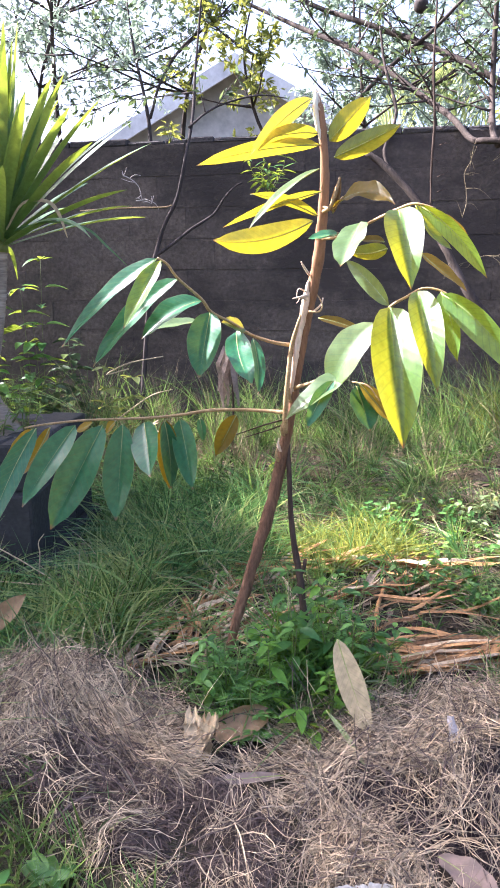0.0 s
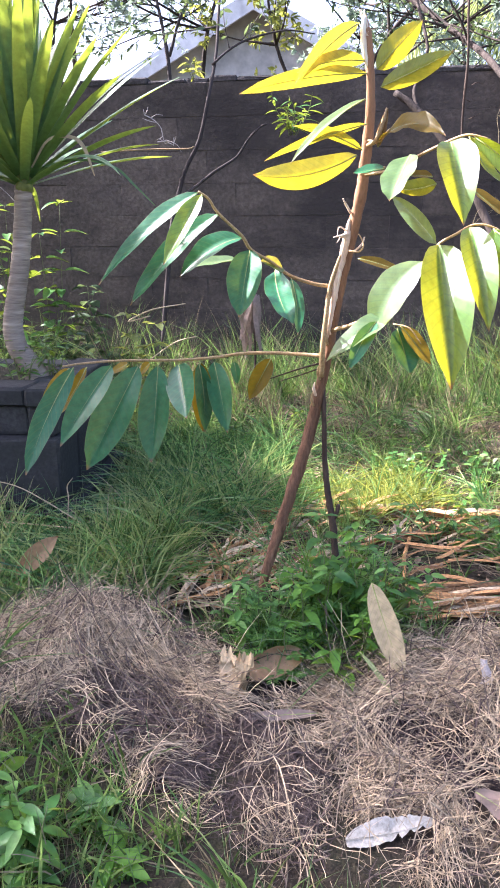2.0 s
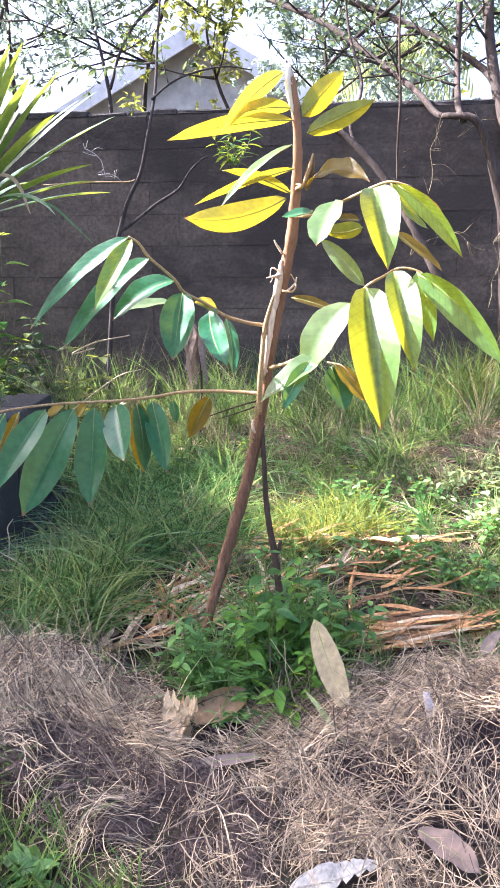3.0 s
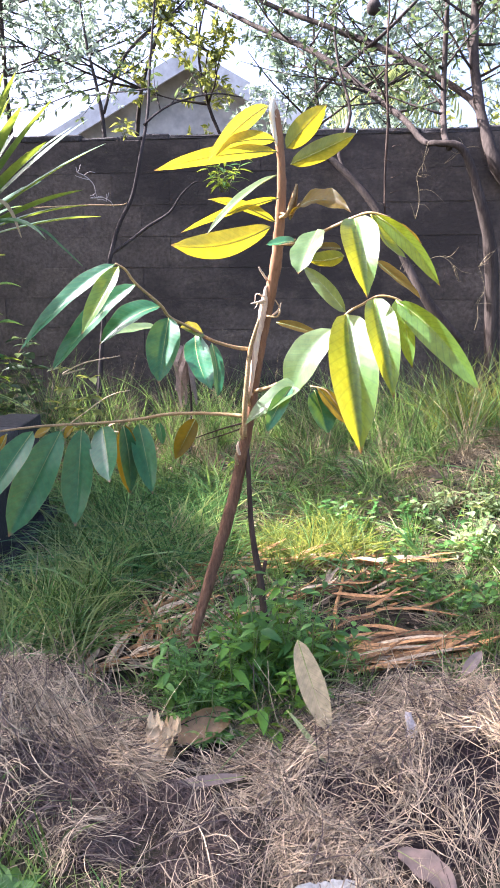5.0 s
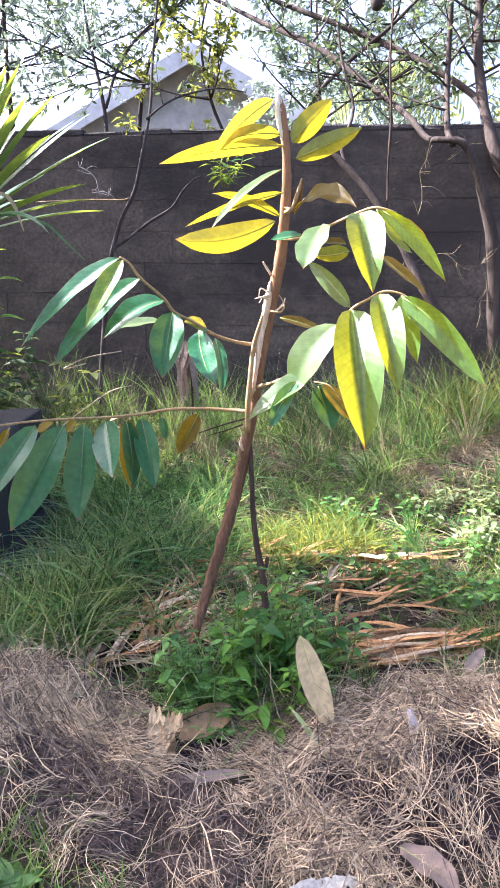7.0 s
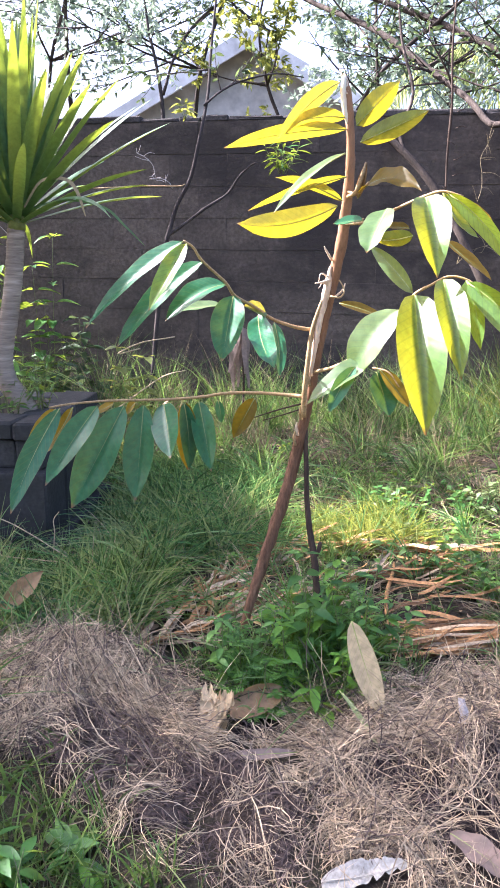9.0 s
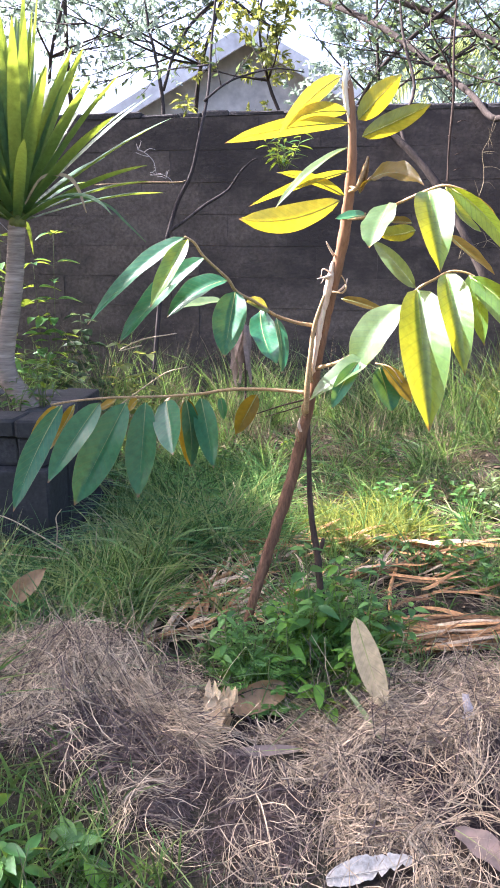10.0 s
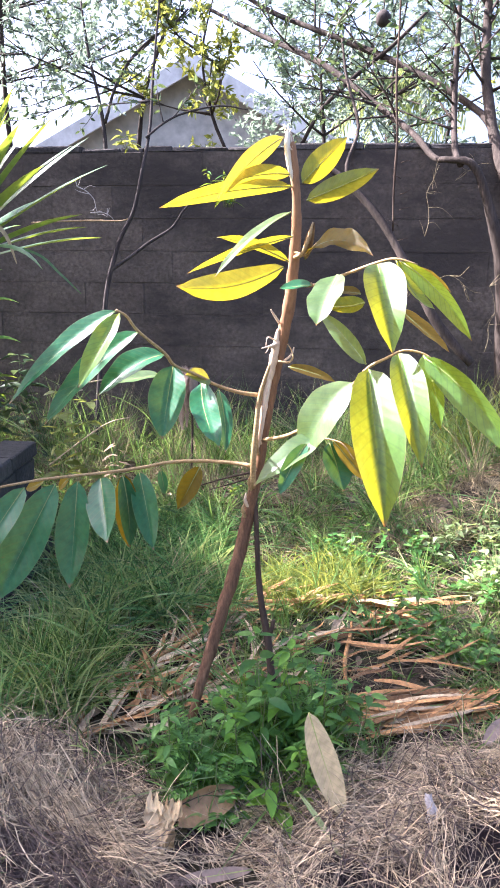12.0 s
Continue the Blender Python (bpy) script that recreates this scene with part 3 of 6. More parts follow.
def build_trees():
    rng = random.Random(11)
    # right-hand tree against the wall, its limbs reaching to the left over the top
    stem = [(1.726, 4.450, 0.099, 0.0560), (1.677, 4.450, 0.433, 0.0490), (1.638, 4.450, 0.933, 0.0450), (1.598, 4.450, 1.343, 0.0390), (1.522, 4.450, 1.607, 0.0310), (1.437, 4.450, 1.832, 0.0248), (1.361, 4.450, 1.932, 0.0223), (1.239, 4.500, 1.954, 0.0179), (1.188, 4.600, 1.986, 0.0183), (1.111, 4.800, 2.155, 0.0190), (0.961, 5.100, 2.371, 0.0201), (0.615, 5.500, 2.752, 0.0214), (0.179, 6.000, 3.102, 0.0175), (-0.429, 6.600, 3.582, 0.0125)]
    upright = [(1.317, 4.470, 1.923, 0.0201), (1.319, 4.600, 2.020, 0.0207), (1.355, 4.800, 2.264, 0.0189), (1.375, 4.900, 2.624, 0.0169), (1.402, 5.000, 3.117, 0.0144)]
    heavy = [(1.742, 4.600, 1.728, 0.0469), (1.630, 4.600, 1.893, 0.0416), (1.582, 4.750, 2.188, 0.0331), (1.562, 4.900, 2.561, 0.0311), (1.583, 5.000, 2.925, 0.0266), (1.588, 5.000, 3.248, 0.0189)]
    over = [(1.616, 4.700, 2.078, 0.0235), (1.582, 5.000, 2.335, 0.0223), (1.281, 5.200, 2.586, 0.0229), (0.978, 5.500, 2.830, 0.0241), (0.631, 5.700, 3.024, 0.0195), (0.265, 6.000, 3.262, 0.0174), (-0.132, 6.200, 3.552, 0.0117)]
    thin = [(0.472, 5.600, 2.222, 0.0140), (0.623, 5.500, 2.471, 0.0150), (0.861, 5.500, 2.699, 0.0163), (1.078, 5.400, 2.853, 0.0131), (1.304, 5.400, 3.071, 0.0103)]
    limbs = [stem, upright, heavy, over, thin]
    shoots = shoots_along(rng, stem, 0.7, 1, 9, .5, .010) + shoots_along(rng, upright, 0.4, 1, 5, .5, .010)
    shoots += shoots_along(rng, over, 0.3, 1, 9, .55, .010) + shoots_along(rng, heavy, 0.5, 1, 14, .6, .012)
    tree("tree", "grey-barked crooked tree growing against the wall", limbs, shoots, 21, M_TREELEAF, 0.055, 8)
    # leaning dead limb
    t = base_of("dead_branch", (1.2, 4.4, 0.1))
    tagged(t, "bare grey dead branch leaning on the wall", "branch")
    v, f = tube([(1.411, 4.300, 0.783, 0.0263), (1.259, 4.350, 0.950, 0.0294), (1.140, 4.400, 1.135, 0.0265), (1.029, 4.500, 1.375, 0.0238), (0.879, 4.600, 1.636, 0.0240), (0.691, 4.700, 1.851, 0.0212), (0.580, 4.750, 1.943, 0.0183)], 8, 4, 0.12, 3)
    piece("branch", mesh_of("branch", v, f, M_TREEBARK), t)
    v, f = tube([(0.728, 4.700, 1.818, 0.0122), (0.695, 4.750, 1.961, 0.0122), (0.774, 4.850, 2.203, 0.0108), (0.713, 5.000, 2.513, 0.0094), (0.680, 5.100, 2.815, 0.0063)], 6, 4, 0.12, 4)
    piece("side_branch", mesh_of("side_branch", v, f, M_TREEBARK), t)
    # thin many-stemmed tree
    stem = [(-0.845, 4.450, 0.204, 0.0178), (-0.809, 4.450, 0.602, 0.0152), (-0.770, 4.450, 0.986, 0.0149), (-0.737, 4.450, 1.224, 0.0137), (-0.668, 4.450, 1.456, 0.0125), (-0.578, 4.450, 1.636, 0.0114), (-0.521, 4.450, 1.875, 0.0102), (-0.488, 4.550, 2.117, 0.0093), (-0.480, 4.650, 2.395, 0.0084), (-0.452, 4.750, 2.802, 0.0063), (-0.410, 4.750, 3.167, 0.0041)]
    bent = [(-0.728, 4.450, 1.291, 0.0105), (-0.602, 4.450, 1.375, 0.0094), (-0.491, 4.450, 1.458, 0.0094), (-0.364, 4.500, 1.546, 0.0074), (-0.294, 4.500, 1.645, 0.0063), (-0.225, 4.500, 1.711, 0.0052), (-0.184, 4.500, 1.727, 0.0042)]
    back = [(-1.051, 5.800, 0.696, 0.0141), (-1.000, 5.800, 1.365, 0.0138), (-0.981, 5.850, 1.884, 0.0150), (-0.988, 5.900, 2.310, 0.0162), (-1.052, 6.000, 2.663, 0.0136), (-1.134, 6.100, 2.977, 0.0109), (-1.204, 6.200, 3.416, 0.0082)]
    fork = [(-0.984, 5.900, 2.434, 0.0121), (-0.903, 6.000, 2.746, 0.0108), (-0.733, 6.100, 3.023, 0.0109), (-0.448, 6.200, 3.265, 0.0083), (-0.225, 6.300, 3.550, 0.0055)]
    side = [(-0.507, 4.500, 2.042, 0.0072), (-0.410, 4.550, 2.133, 0.0066), (-0.294, 4.600, 2.201, 0.0063), (-0.091, 4.650, 2.257, 0.0053), (0.082, 4.700, 2.250, 0.0034)]
    limbs = [stem, bent, back, fork, side]
    shoots = shoots_along(rng, stem, 0.75, 1, 7, .5, .008) + shoots_along(rng, back, 0.65, 1, 8, .55, .008)
    shoots += shoots_along(rng, fork, 0.3, 1, 8, .5, .008) + shoots_along(rng, side, 0.2, 0.8, 3, .25, .005, 0)
    tree("small_tree", "thin dark many-stemmed small tree before the wall", limbs, shoots, 5, M_TREELEAF, 0.06, 8, M_THINBARK)
    # trees behind the wall
    for k, (x, y, h, mat, ln, n, nn, sd, low) in enumerate((
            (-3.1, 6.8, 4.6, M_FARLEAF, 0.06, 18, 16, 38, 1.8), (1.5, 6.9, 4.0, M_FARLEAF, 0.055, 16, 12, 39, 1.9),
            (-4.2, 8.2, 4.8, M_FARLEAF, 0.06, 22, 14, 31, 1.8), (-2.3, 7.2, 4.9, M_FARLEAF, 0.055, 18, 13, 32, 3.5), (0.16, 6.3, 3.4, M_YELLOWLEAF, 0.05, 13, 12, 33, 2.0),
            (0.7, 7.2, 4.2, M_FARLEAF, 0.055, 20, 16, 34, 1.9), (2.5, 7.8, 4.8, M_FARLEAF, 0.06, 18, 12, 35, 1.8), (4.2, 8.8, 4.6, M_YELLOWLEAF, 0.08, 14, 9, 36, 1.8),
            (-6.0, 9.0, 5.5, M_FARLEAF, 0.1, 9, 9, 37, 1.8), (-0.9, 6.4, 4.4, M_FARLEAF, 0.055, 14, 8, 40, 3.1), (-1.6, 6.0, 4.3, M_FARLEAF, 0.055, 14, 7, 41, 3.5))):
        rg = random.Random(sd)
        limbs = [[(x, y, 0, 0.036)]]
        px, py = x, y
        for q in range(1, 9):                      # a crooked, thinning stem
            px, py = px + rg.gauss(0, 0.08) * h / 4, py + rg.gauss(0, 0.05)
            limbs[0].append((px, py, h * q / 8, 0.036 * (1 - 0.85 * q / 8)))
        stem = limbs[0]
        shoots = []
        for j in range(nn):
            z = rg.uniform(low, 0.95 * h)
            i = min(int(z / h * 8), 7)
            an = rg.uniform(0, 6.283)
            shoots.append((stem[i][0], stem[i][1], stem[i][2], (math.cos(an), math.sin(an), rg.uniform(-0.1, 0.6)), rg.uniform(0.8, 1.4) * (0.5 if mat is M_YELLOWLEAF and y < 7 else 1), 0.012, 2))
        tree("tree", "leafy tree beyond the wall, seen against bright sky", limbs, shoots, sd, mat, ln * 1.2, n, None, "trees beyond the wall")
    # unseen leafy trees added beside the planter; they keep the low branch, the planter and the straw out of the sun
    for sd, y1, top, wide in ((78, 1.55, 3.06, 1), (80, 2.3, 3.08, 1), (79, 3.1, 3.1, 1), (81, 4.15, 2.15, 1), (82, 3.16, 3.50, 0.3), (84, 3.75, 2.6, 0.3), (83, 5.0, 3.6, 0.7)):
        rg = random.Random(sd)
        limbs = [[(-2.85, y1, -0.05, .08), (-2.8, y1, .9, .07), (-2.75, y1 - 0.05, 1.9, .05), (-2.7, y1, top - 0.7, .03), (-2.7, y1, top - 0.3, .012)]]
        shoots = []
        for j in range(7 if 4 < y1 < 4.5 else 13 if y1 > 4.5 else 22 if wide < 0.4 else 34):
            z = rg.uniform(min(2.65 if y1 > 4.5 else 1.75, top - 0.7), top - 0.05)
            an = rg.uniform(0, 6.283)
            shoots.append((-2.82, y1 + rg.uniform(-0.5, 0.5) * wide, z, (0.25 * math.cos(an), math.sin(an), rg.uniform(-0.3, 0.1)), rg.uniform(0.45, 0.7) * (0.4 + 0.6 * wide), 0.011, 2))
        tree("tree", "unseen dense leafy tree added beside the planter to cast shade", limbs, shoots, sd, M_TREELEAF, 0.10, 8, None, "trees beside the planter", top)
    # far pale palm
    t = base_of("palm_tree", (3.2, 16, 0))
    tagged(t, "far hazy palm with drooping fronds beyond the wall", "tree")
    v, f = tube([(3.2, 16, 0, .16), (3.3, 16, 2, .13), (3.25, 16, 5.7, .11)], 8, 3, 0.05)
    piece("trunk", mesh_of("trunk", v, f, M_TREEBARK), t)
    for k in range(14):
        an, up = k * 2.4, rng.uniform(0.1, 0.9)
        v, f = [], []
        for i in range(26):
            s = i / 25 * 2.2
            p = np.array((3.25 + math.cos(an) * s * 0.7, 16 + math.sin(an) * s * 0.7, 5.7 + up * s - 0.55 * s * s))
            for sg in (-1, 1):
                leaflets(v, f, p, (sg * -math.sin(an) * 0.5, sg * math.cos(an) * 0.5, -0.8), (0, -1, 0.3), 0.75 * (1 - 0.2 * s), 0.04)
        piece("frond", mesh_of("frond", v, f, M_WEEDPALE), t)
    # hanging vine
    t = base_of("vine", (1.02, 4.6, 1.45))
    tagged(t, "thin bare vine hanging straight down before the wall", "vine")
    v, f = tube([(0.971, 4.600, 1.559, 0.0050), (0.962, 4.600, 1.820, 0.0070), (0.967, 4.600, 2.081, 0.0076), (0.955, 4.650, 2.413, 0.0065), (0.967, 4.700, 2.804, 0.0061), (0.956, 4.700, 3.166, 0.0060)], 6, 4, 0.15, 8)
    piece("stem", mesh_of("stem", v, f, M_BARKDARK), t)
    v, f = [], []
    for k in range(9):
        z = 1.5 + k * 0.09
        s = rng.choice((-1, 1))
        tube([(1.0, 4.6, z, .0025), (1.0 + s * 0.03, 4.58, z + 0.01, .002), (1.0 + s * 0.06, 4.57, z + rng.uniform(-.02, .04), .0012)], 4, 2, 0, 0, v, f)
    piece("thorn_growth", mesh_of("thorn_growth", v, f, M_BARKDARK), t)["kind"] = "stuff"
    t = base_of("hanging_fruit", (0.963, 5.200, 2.943))
    tagged(t, "dark round fruit hanging from a limb", "fruit")
    v, f = [], []
    fx, fy, fz = 0.963, 5.200, 2.943
    tube([(fx, fy, fz - .05, .006), (fx, fy, fz - .035, .035), (fx, fy, fz, .05), (fx, fy, fz + .035, .036), (fx, fy, fz + .055, .008)], 14, 4, 0.03, 2, v, f)
    piece("body", mesh_of("body", v, f, M_THINBARK), t)
    v, f = tube([(fx, fy, fz + .05, .005), (fx + .01, fy, fz + .2, .004), (fx + .02, fy, fz + .5, .004)], 5, 3)
    piece("stalk", mesh_of("stalk", v, f, M_TREEBARK), t)


build_trees()


# ---- planter and dracaena ----
def build_planter():
    p = base_of("planter", (-1.1, 2.6, 0))
    tagged(p, "old dark grey concrete block planter in the grass", "planter")
    rng = random.Random(9)
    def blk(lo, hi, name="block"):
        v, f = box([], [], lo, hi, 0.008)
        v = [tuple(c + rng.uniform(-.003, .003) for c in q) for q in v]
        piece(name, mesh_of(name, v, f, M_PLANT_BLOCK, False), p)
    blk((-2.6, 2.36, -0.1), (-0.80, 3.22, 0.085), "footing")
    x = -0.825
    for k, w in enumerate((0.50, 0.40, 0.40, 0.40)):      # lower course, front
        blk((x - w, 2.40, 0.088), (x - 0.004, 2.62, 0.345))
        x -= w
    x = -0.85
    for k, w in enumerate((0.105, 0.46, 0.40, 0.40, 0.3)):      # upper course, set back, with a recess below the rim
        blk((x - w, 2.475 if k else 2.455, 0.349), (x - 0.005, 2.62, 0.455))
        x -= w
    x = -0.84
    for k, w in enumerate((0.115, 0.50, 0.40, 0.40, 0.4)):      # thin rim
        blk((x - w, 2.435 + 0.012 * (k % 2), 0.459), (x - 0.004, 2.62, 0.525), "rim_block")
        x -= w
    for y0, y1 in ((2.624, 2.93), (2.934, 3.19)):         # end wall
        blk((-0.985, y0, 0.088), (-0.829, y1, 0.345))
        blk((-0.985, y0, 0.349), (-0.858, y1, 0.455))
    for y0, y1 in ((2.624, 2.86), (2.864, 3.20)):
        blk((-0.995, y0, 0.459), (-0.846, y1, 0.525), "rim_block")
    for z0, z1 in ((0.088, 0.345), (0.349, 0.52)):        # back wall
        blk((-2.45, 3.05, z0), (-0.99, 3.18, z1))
    v, f, n = [], [], 16
    for j in range(n):
        for i in range(n):
            v.append((-2.4 + 1.44 * i / (n - 1), 2.56 + 0.52 * j / (n - 1), 0.49 + rng.uniform(0, 0.03)))
    f = [(j * n + i, j * n + i + 1, (j + 1) * n + i + 1, (j + 1) * n + i) for j in range(n - 1) for i in range(n - 1)]
    piece("soil", mesh_of("soil", v, f, M_SOIL), p)


build_planter()


def sword_mesh(length, width, droop, twist, seed):
    rng = random.Random(seed)
    v, f, uv = [], [], []
    n = 14
    p, an = np.array((0.0, 0, 0)), 0.0
    for i in range(n + 1):
        s = i / n
        w = width * (0.75 + 0.6 * s) * (1 - s ** 3) ** 0.8 * 0.5 if s < 1 else 0.0006
        w = max(w, 0.0006)
        tw = twist * s
        side = np.array((math.cos(tw), math.sin(tw) * math.cos(an), 0.0))
        nrm = np.array((0, math.cos(an), -math.sin(an)))
        for q in (-1, 0, 1):
            v.append(tuple(p + side * q * w + nrm * (abs(q) * w * 0.35)))
            uv.append((q, s))
        an += droop * (0.25 + 1.5 * s * s) / n
        p = p + np.array((0, math.sin(an), math.cos(an))) * length / n
    for i in range(n):
        for k in range(2):
            j = i * 3 + k
            f.append((j, j + 1, j + 4, j + 3))
    return mesh_of("leaf", v, f, M_YLEAF, True, uv)


def build_dracaena():
    top = Vector((-1.005, 2.720, 1.253))
    d = base_of("dracaena", (-1.044, 2.720, 0.489))
    tagged(d, "tall dracaena with bare ringed trunk and sword leaves in the planter", "plant")
    line = [(-0.999, 2.720, 0.500, 0.0471), (-1.032, 2.720, 0.569, 0.0424), (-1.074, 2.720, 0.628, 0.0400), (-1.088, 2.720, 0.701, 0.0376), (-1.078, 2.720, 0.777, 0.0362), (-1.053, 2.720, 0.885, 0.0347), (-1.030, 2.720, 1.011, 0.0332), (-1.013, 2.720, 1.154, 0.0317), (-1.005, 2.720, 1.243, 0.0314)]
    pts = smooth_line(line, 12)
    ringed = []
    for i, q in enumerate(pts):
        ringed.append((*q[:3], q[3] * (1 + (0.030 if i % 3 == 0 else -0.010))))
    v, f = tube(ringed, 16, 1, 0.012, 3)
    piece("trunk", mesh_of("trunk", v, f, M_YTRUNK), d)
    rng = random.Random(17)
    shapes = [sword_mesh(ln, w, dr, tw, k) for k, (ln, w, dr, tw) in enumerate((
        (0.62, 0.048, 0.2, 0.2), (0.60, 0.052, 0.35, -0.2), (0.64, 0.046, 0.4, 0.3), (0.62, 0.040, 0.5, -0.3), (0.64, 0.048, 0.1, 0.1), (0.6, 0.028, 1.5, 0.8)))]
    for k in range(76):
        an = k * 2.39996 + rng.uniform(-.2, .2)
        s = k / 75                                   # 0 young and upright, 1 old and hanging out
        lean = 0.07 + 1.22 * s ** 1.3 + rng.uniform(-.1, .1)
        sh = shapes[4] if s < 0.12 else shapes[0] if s < 0.3 else shapes[1] if s < 0.55 else shapes[2] if s < 0.8 else shapes[3] if s < 0.95 else shapes[5]
        ob = new("leaf", sh)
        ob.parent = d
        m = Matrix.Translation(top - Vector(d.location) + Vector((math.cos(an) * 0.015, math.sin(an) * 0.015, 0.06 * (1 - s) - 0.03 * s))) @ Matrix.Rotation(an - math.pi / 2, 4, "Z") @ Matrix.Rotation(-lean, 4, "X")
        ob.matrix_basis = m @ Matrix.Diagonal((1, 1, rng.uniform(0.85, 1.08), 1))
    # two old leaves that hang out of the crown
    for line, wid, mat, label in (
            ([(-0.985, 2.70, 1.27), (-0.80, 2.66, 1.305), (-0.65, 2.62, 1.28), (-0.57, 2.61, 1.215), (-0.50, 2.60, 1.15)], 0.011, M_YLEAF, "thin arched old leaf"),
            ([(-0.95, 2.66, 1.28), (-0.87, 2.62, 1.365), (-0.78, 2.60, 1.37), (-0.735, 2.59, 1.33), (-0.705, 2.585, 1.245)], 0.017, M_DRYLEAF, "bent dry tan leaf")):
        pts = np.array([q[:3] for q in smooth_line(line, 5)])[None]
        n = pts.shape[1]
        w = wid * np.array([math.sin(math.pi * (0.15 + 0.82 * i / (n - 1))) ** 0.7 for i in range(n)])[None]
        piece("leaf", ribbons("leaf", pts, w, mat, np.array((0.1, -0.75, 0.65))[None, None]), d, label)
    # bound base of the crown
    tv, tf = tube([(*(top - Vector((0, 0, .05))), .033), (*top, .036), (*(top + Vector((0, 0, .06))), .047), (*(top + Vector((0, 0, .12))), .035)], 12, 3, 0.05, 4)
    piece("leaf_bases", mesh_of("leaf_bases", tv, tf, M_YLEAFBASE), d, "pale green clasping leaf bases")


build_dracaena()


# ---- the sapling ----
def build_sapling():
    s = base_of("sapling", (-0.108, 1.820, -0.084))
    tagged(s, "young tree with a cut leaning trunk and large glossy leaves", "sapling")
    def limb(name, pts, mat, rough=0.08, sides=10, seed=1, label=""):
        v, f = tube(pts, sides, 5, rough, seed)
        return piece(name, mesh_of(name, v, f, mat), s, label)
    limb("trunk", [(-0.108, 1.820, -0.084, 0.0099), (-0.095, 1.830, 0.032, 0.0107), (-0.071, 1.840, 0.147, 0.0129), (-0.044, 1.855, 0.241, 0.0146), (-0.013, 1.870, 0.351, 0.0159), (0.018, 1.885, 0.452, 0.0162), (0.043, 1.900, 0.553, 0.0155), (0.061, 1.900, 0.648, 0.0141), (0.076, 1.900, 0.726, 0.0131), (0.093, 1.890, 0.849, 0.0123), (0.107, 1.880, 0.939, 0.0127), (0.121, 1.865, 1.025, 0.0137), (0.139, 1.850, 1.123, 0.0140), (0.146, 1.830, 1.216, 0.0125), (0.149, 1.810, 1.318, 0.0104), (0.143, 1.805, 1.399, 0.0097), (0.134, 1.800, 1.460, 0.0086), (0.127, 1.800, 1.487, 0.0045)], M_BARK, 0.13, 14, 1, "brown peeling bark, split at the cut top")
    limb("second_stem", [(0.139, 1.824, -0.05, 0.0125), (0.133, 1.830, 0.066, 0.0115), (0.119, 1.840, 0.180, 0.0102), (0.106, 1.860, 0.289, 0.0102), (0.092, 1.870, 0.359, 0.0094), (0.081, 1.880, 0.446, 0.0078), (0.075, 1.890, 0.555, 0.0069), (0.070, 1.900, 0.648, 0.0061)], M_BARKDARK, 0.1, 8, 2, "thin dark lower stem")
    limb("stub", [(0.103, 1.862, 0.285, 0.0075), (0.116, 1.858, 0.312, 0.0062), (0.120, 1.857, 0.338, 0.0048)], M_BARKDARK, 0.12, 8, 4, "broken side stub")
    limb("shoot", [(0.062, 1.875, 0.684, 0.0075), (0.063, 1.860, 0.763, 0.0074), (0.070, 1.865, 0.852, 0.0066), (0.077, 1.870, 0.914, 0.0059), (0.095, 1.860, 0.976, 0.0052), (0.111, 1.855, 1.018, 0.0043)], M_TWIG, 0.06, 8, 3, "smooth light brown shoot")
    limb("peeled_wood", [(0.125, 1.794, 1.492, 0.0039), (0.123, 1.793, 1.471, 0.0066), (0.126, 1.797, 1.441, 0.0066), (0.133, 1.800, 1.410, 0.0053), (0.138, 1.803, 1.390, 0.0027)], M_PALEWOOD, 0.12, 8, 5, "pale peeled wood at the cut top")
    limb("peeled_wood", [(0.116, 1.852, 1.074, 0.0029), (0.112, 1.853, 1.040, 0.0086), (0.107, 1.858, 1.003, 0.0101), (0.099, 1.866, 0.961, 0.0087), (0.092, 1.872, 0.917, 0.0088), (0.085, 1.876, 0.865, 0.0074), (0.077, 1.884, 0.805, 0.0060), (0.071, 1.890, 0.766, 0.0030)], M_PALEWOOD, 0.15, 8, 6, "pale peeled scar on the trunk")
    limb("branch", [(0.076, 1.885, 0.913, 0.0059), (0.030, 1.870, 0.921, 0.0053), (-0.025, 1.848, 0.940, 0.0046), (-0.072, 1.770, 0.974, 0.0041), (-0.114, 1.706, 1.000, 0.0037), (-0.133, 1.678, 1.029, 0.0034), (-0.182, 1.643, 1.075, 0.0030), (-0.202, 1.630, 1.104, 0.0027), (-0.222, 1.620, 1.117, 0.0022)], M_TWIG, 0.05, 6, 10)
    limb("branch", [(0.061, 1.885, 0.737, 0.0059), (0.002, 1.930, 0.734, 0.0052), (-0.071, 1.945, 0.734, 0.0049), (-0.150, 1.930, 0.733, 0.0046), (-0.216, 1.900, 0.726, 0.0042), (-0.306, 1.840, 0.726, 0.0038), (-0.391, 1.750, 0.737, 0.0034), (-0.437, 1.680, 0.745, 0.0030), (-0.489, 1.600, 0.750, 0.0026), (-0.513, 1.550, 0.751, 0.0020)], M_TWIG, 0.05, 6, 11)
    limb("branch", [(0.084, 1.890, 0.801, 0.0060), (0.145, 1.800, 0.833, 0.0048), (0.212, 1.700, 0.897, 0.0040), (0.252, 1.620, 0.967, 0.0035), (0.278, 1.575, 1.012, 0.0032), (0.307, 1.550, 1.033, 0.0028), (0.336, 1.530, 1.050, 0.0025), (0.371, 1.520, 1.045, 0.0021), (0.399, 1.510, 1.026, 0.0015)], M_TWIG, 0.05, 6, 12)
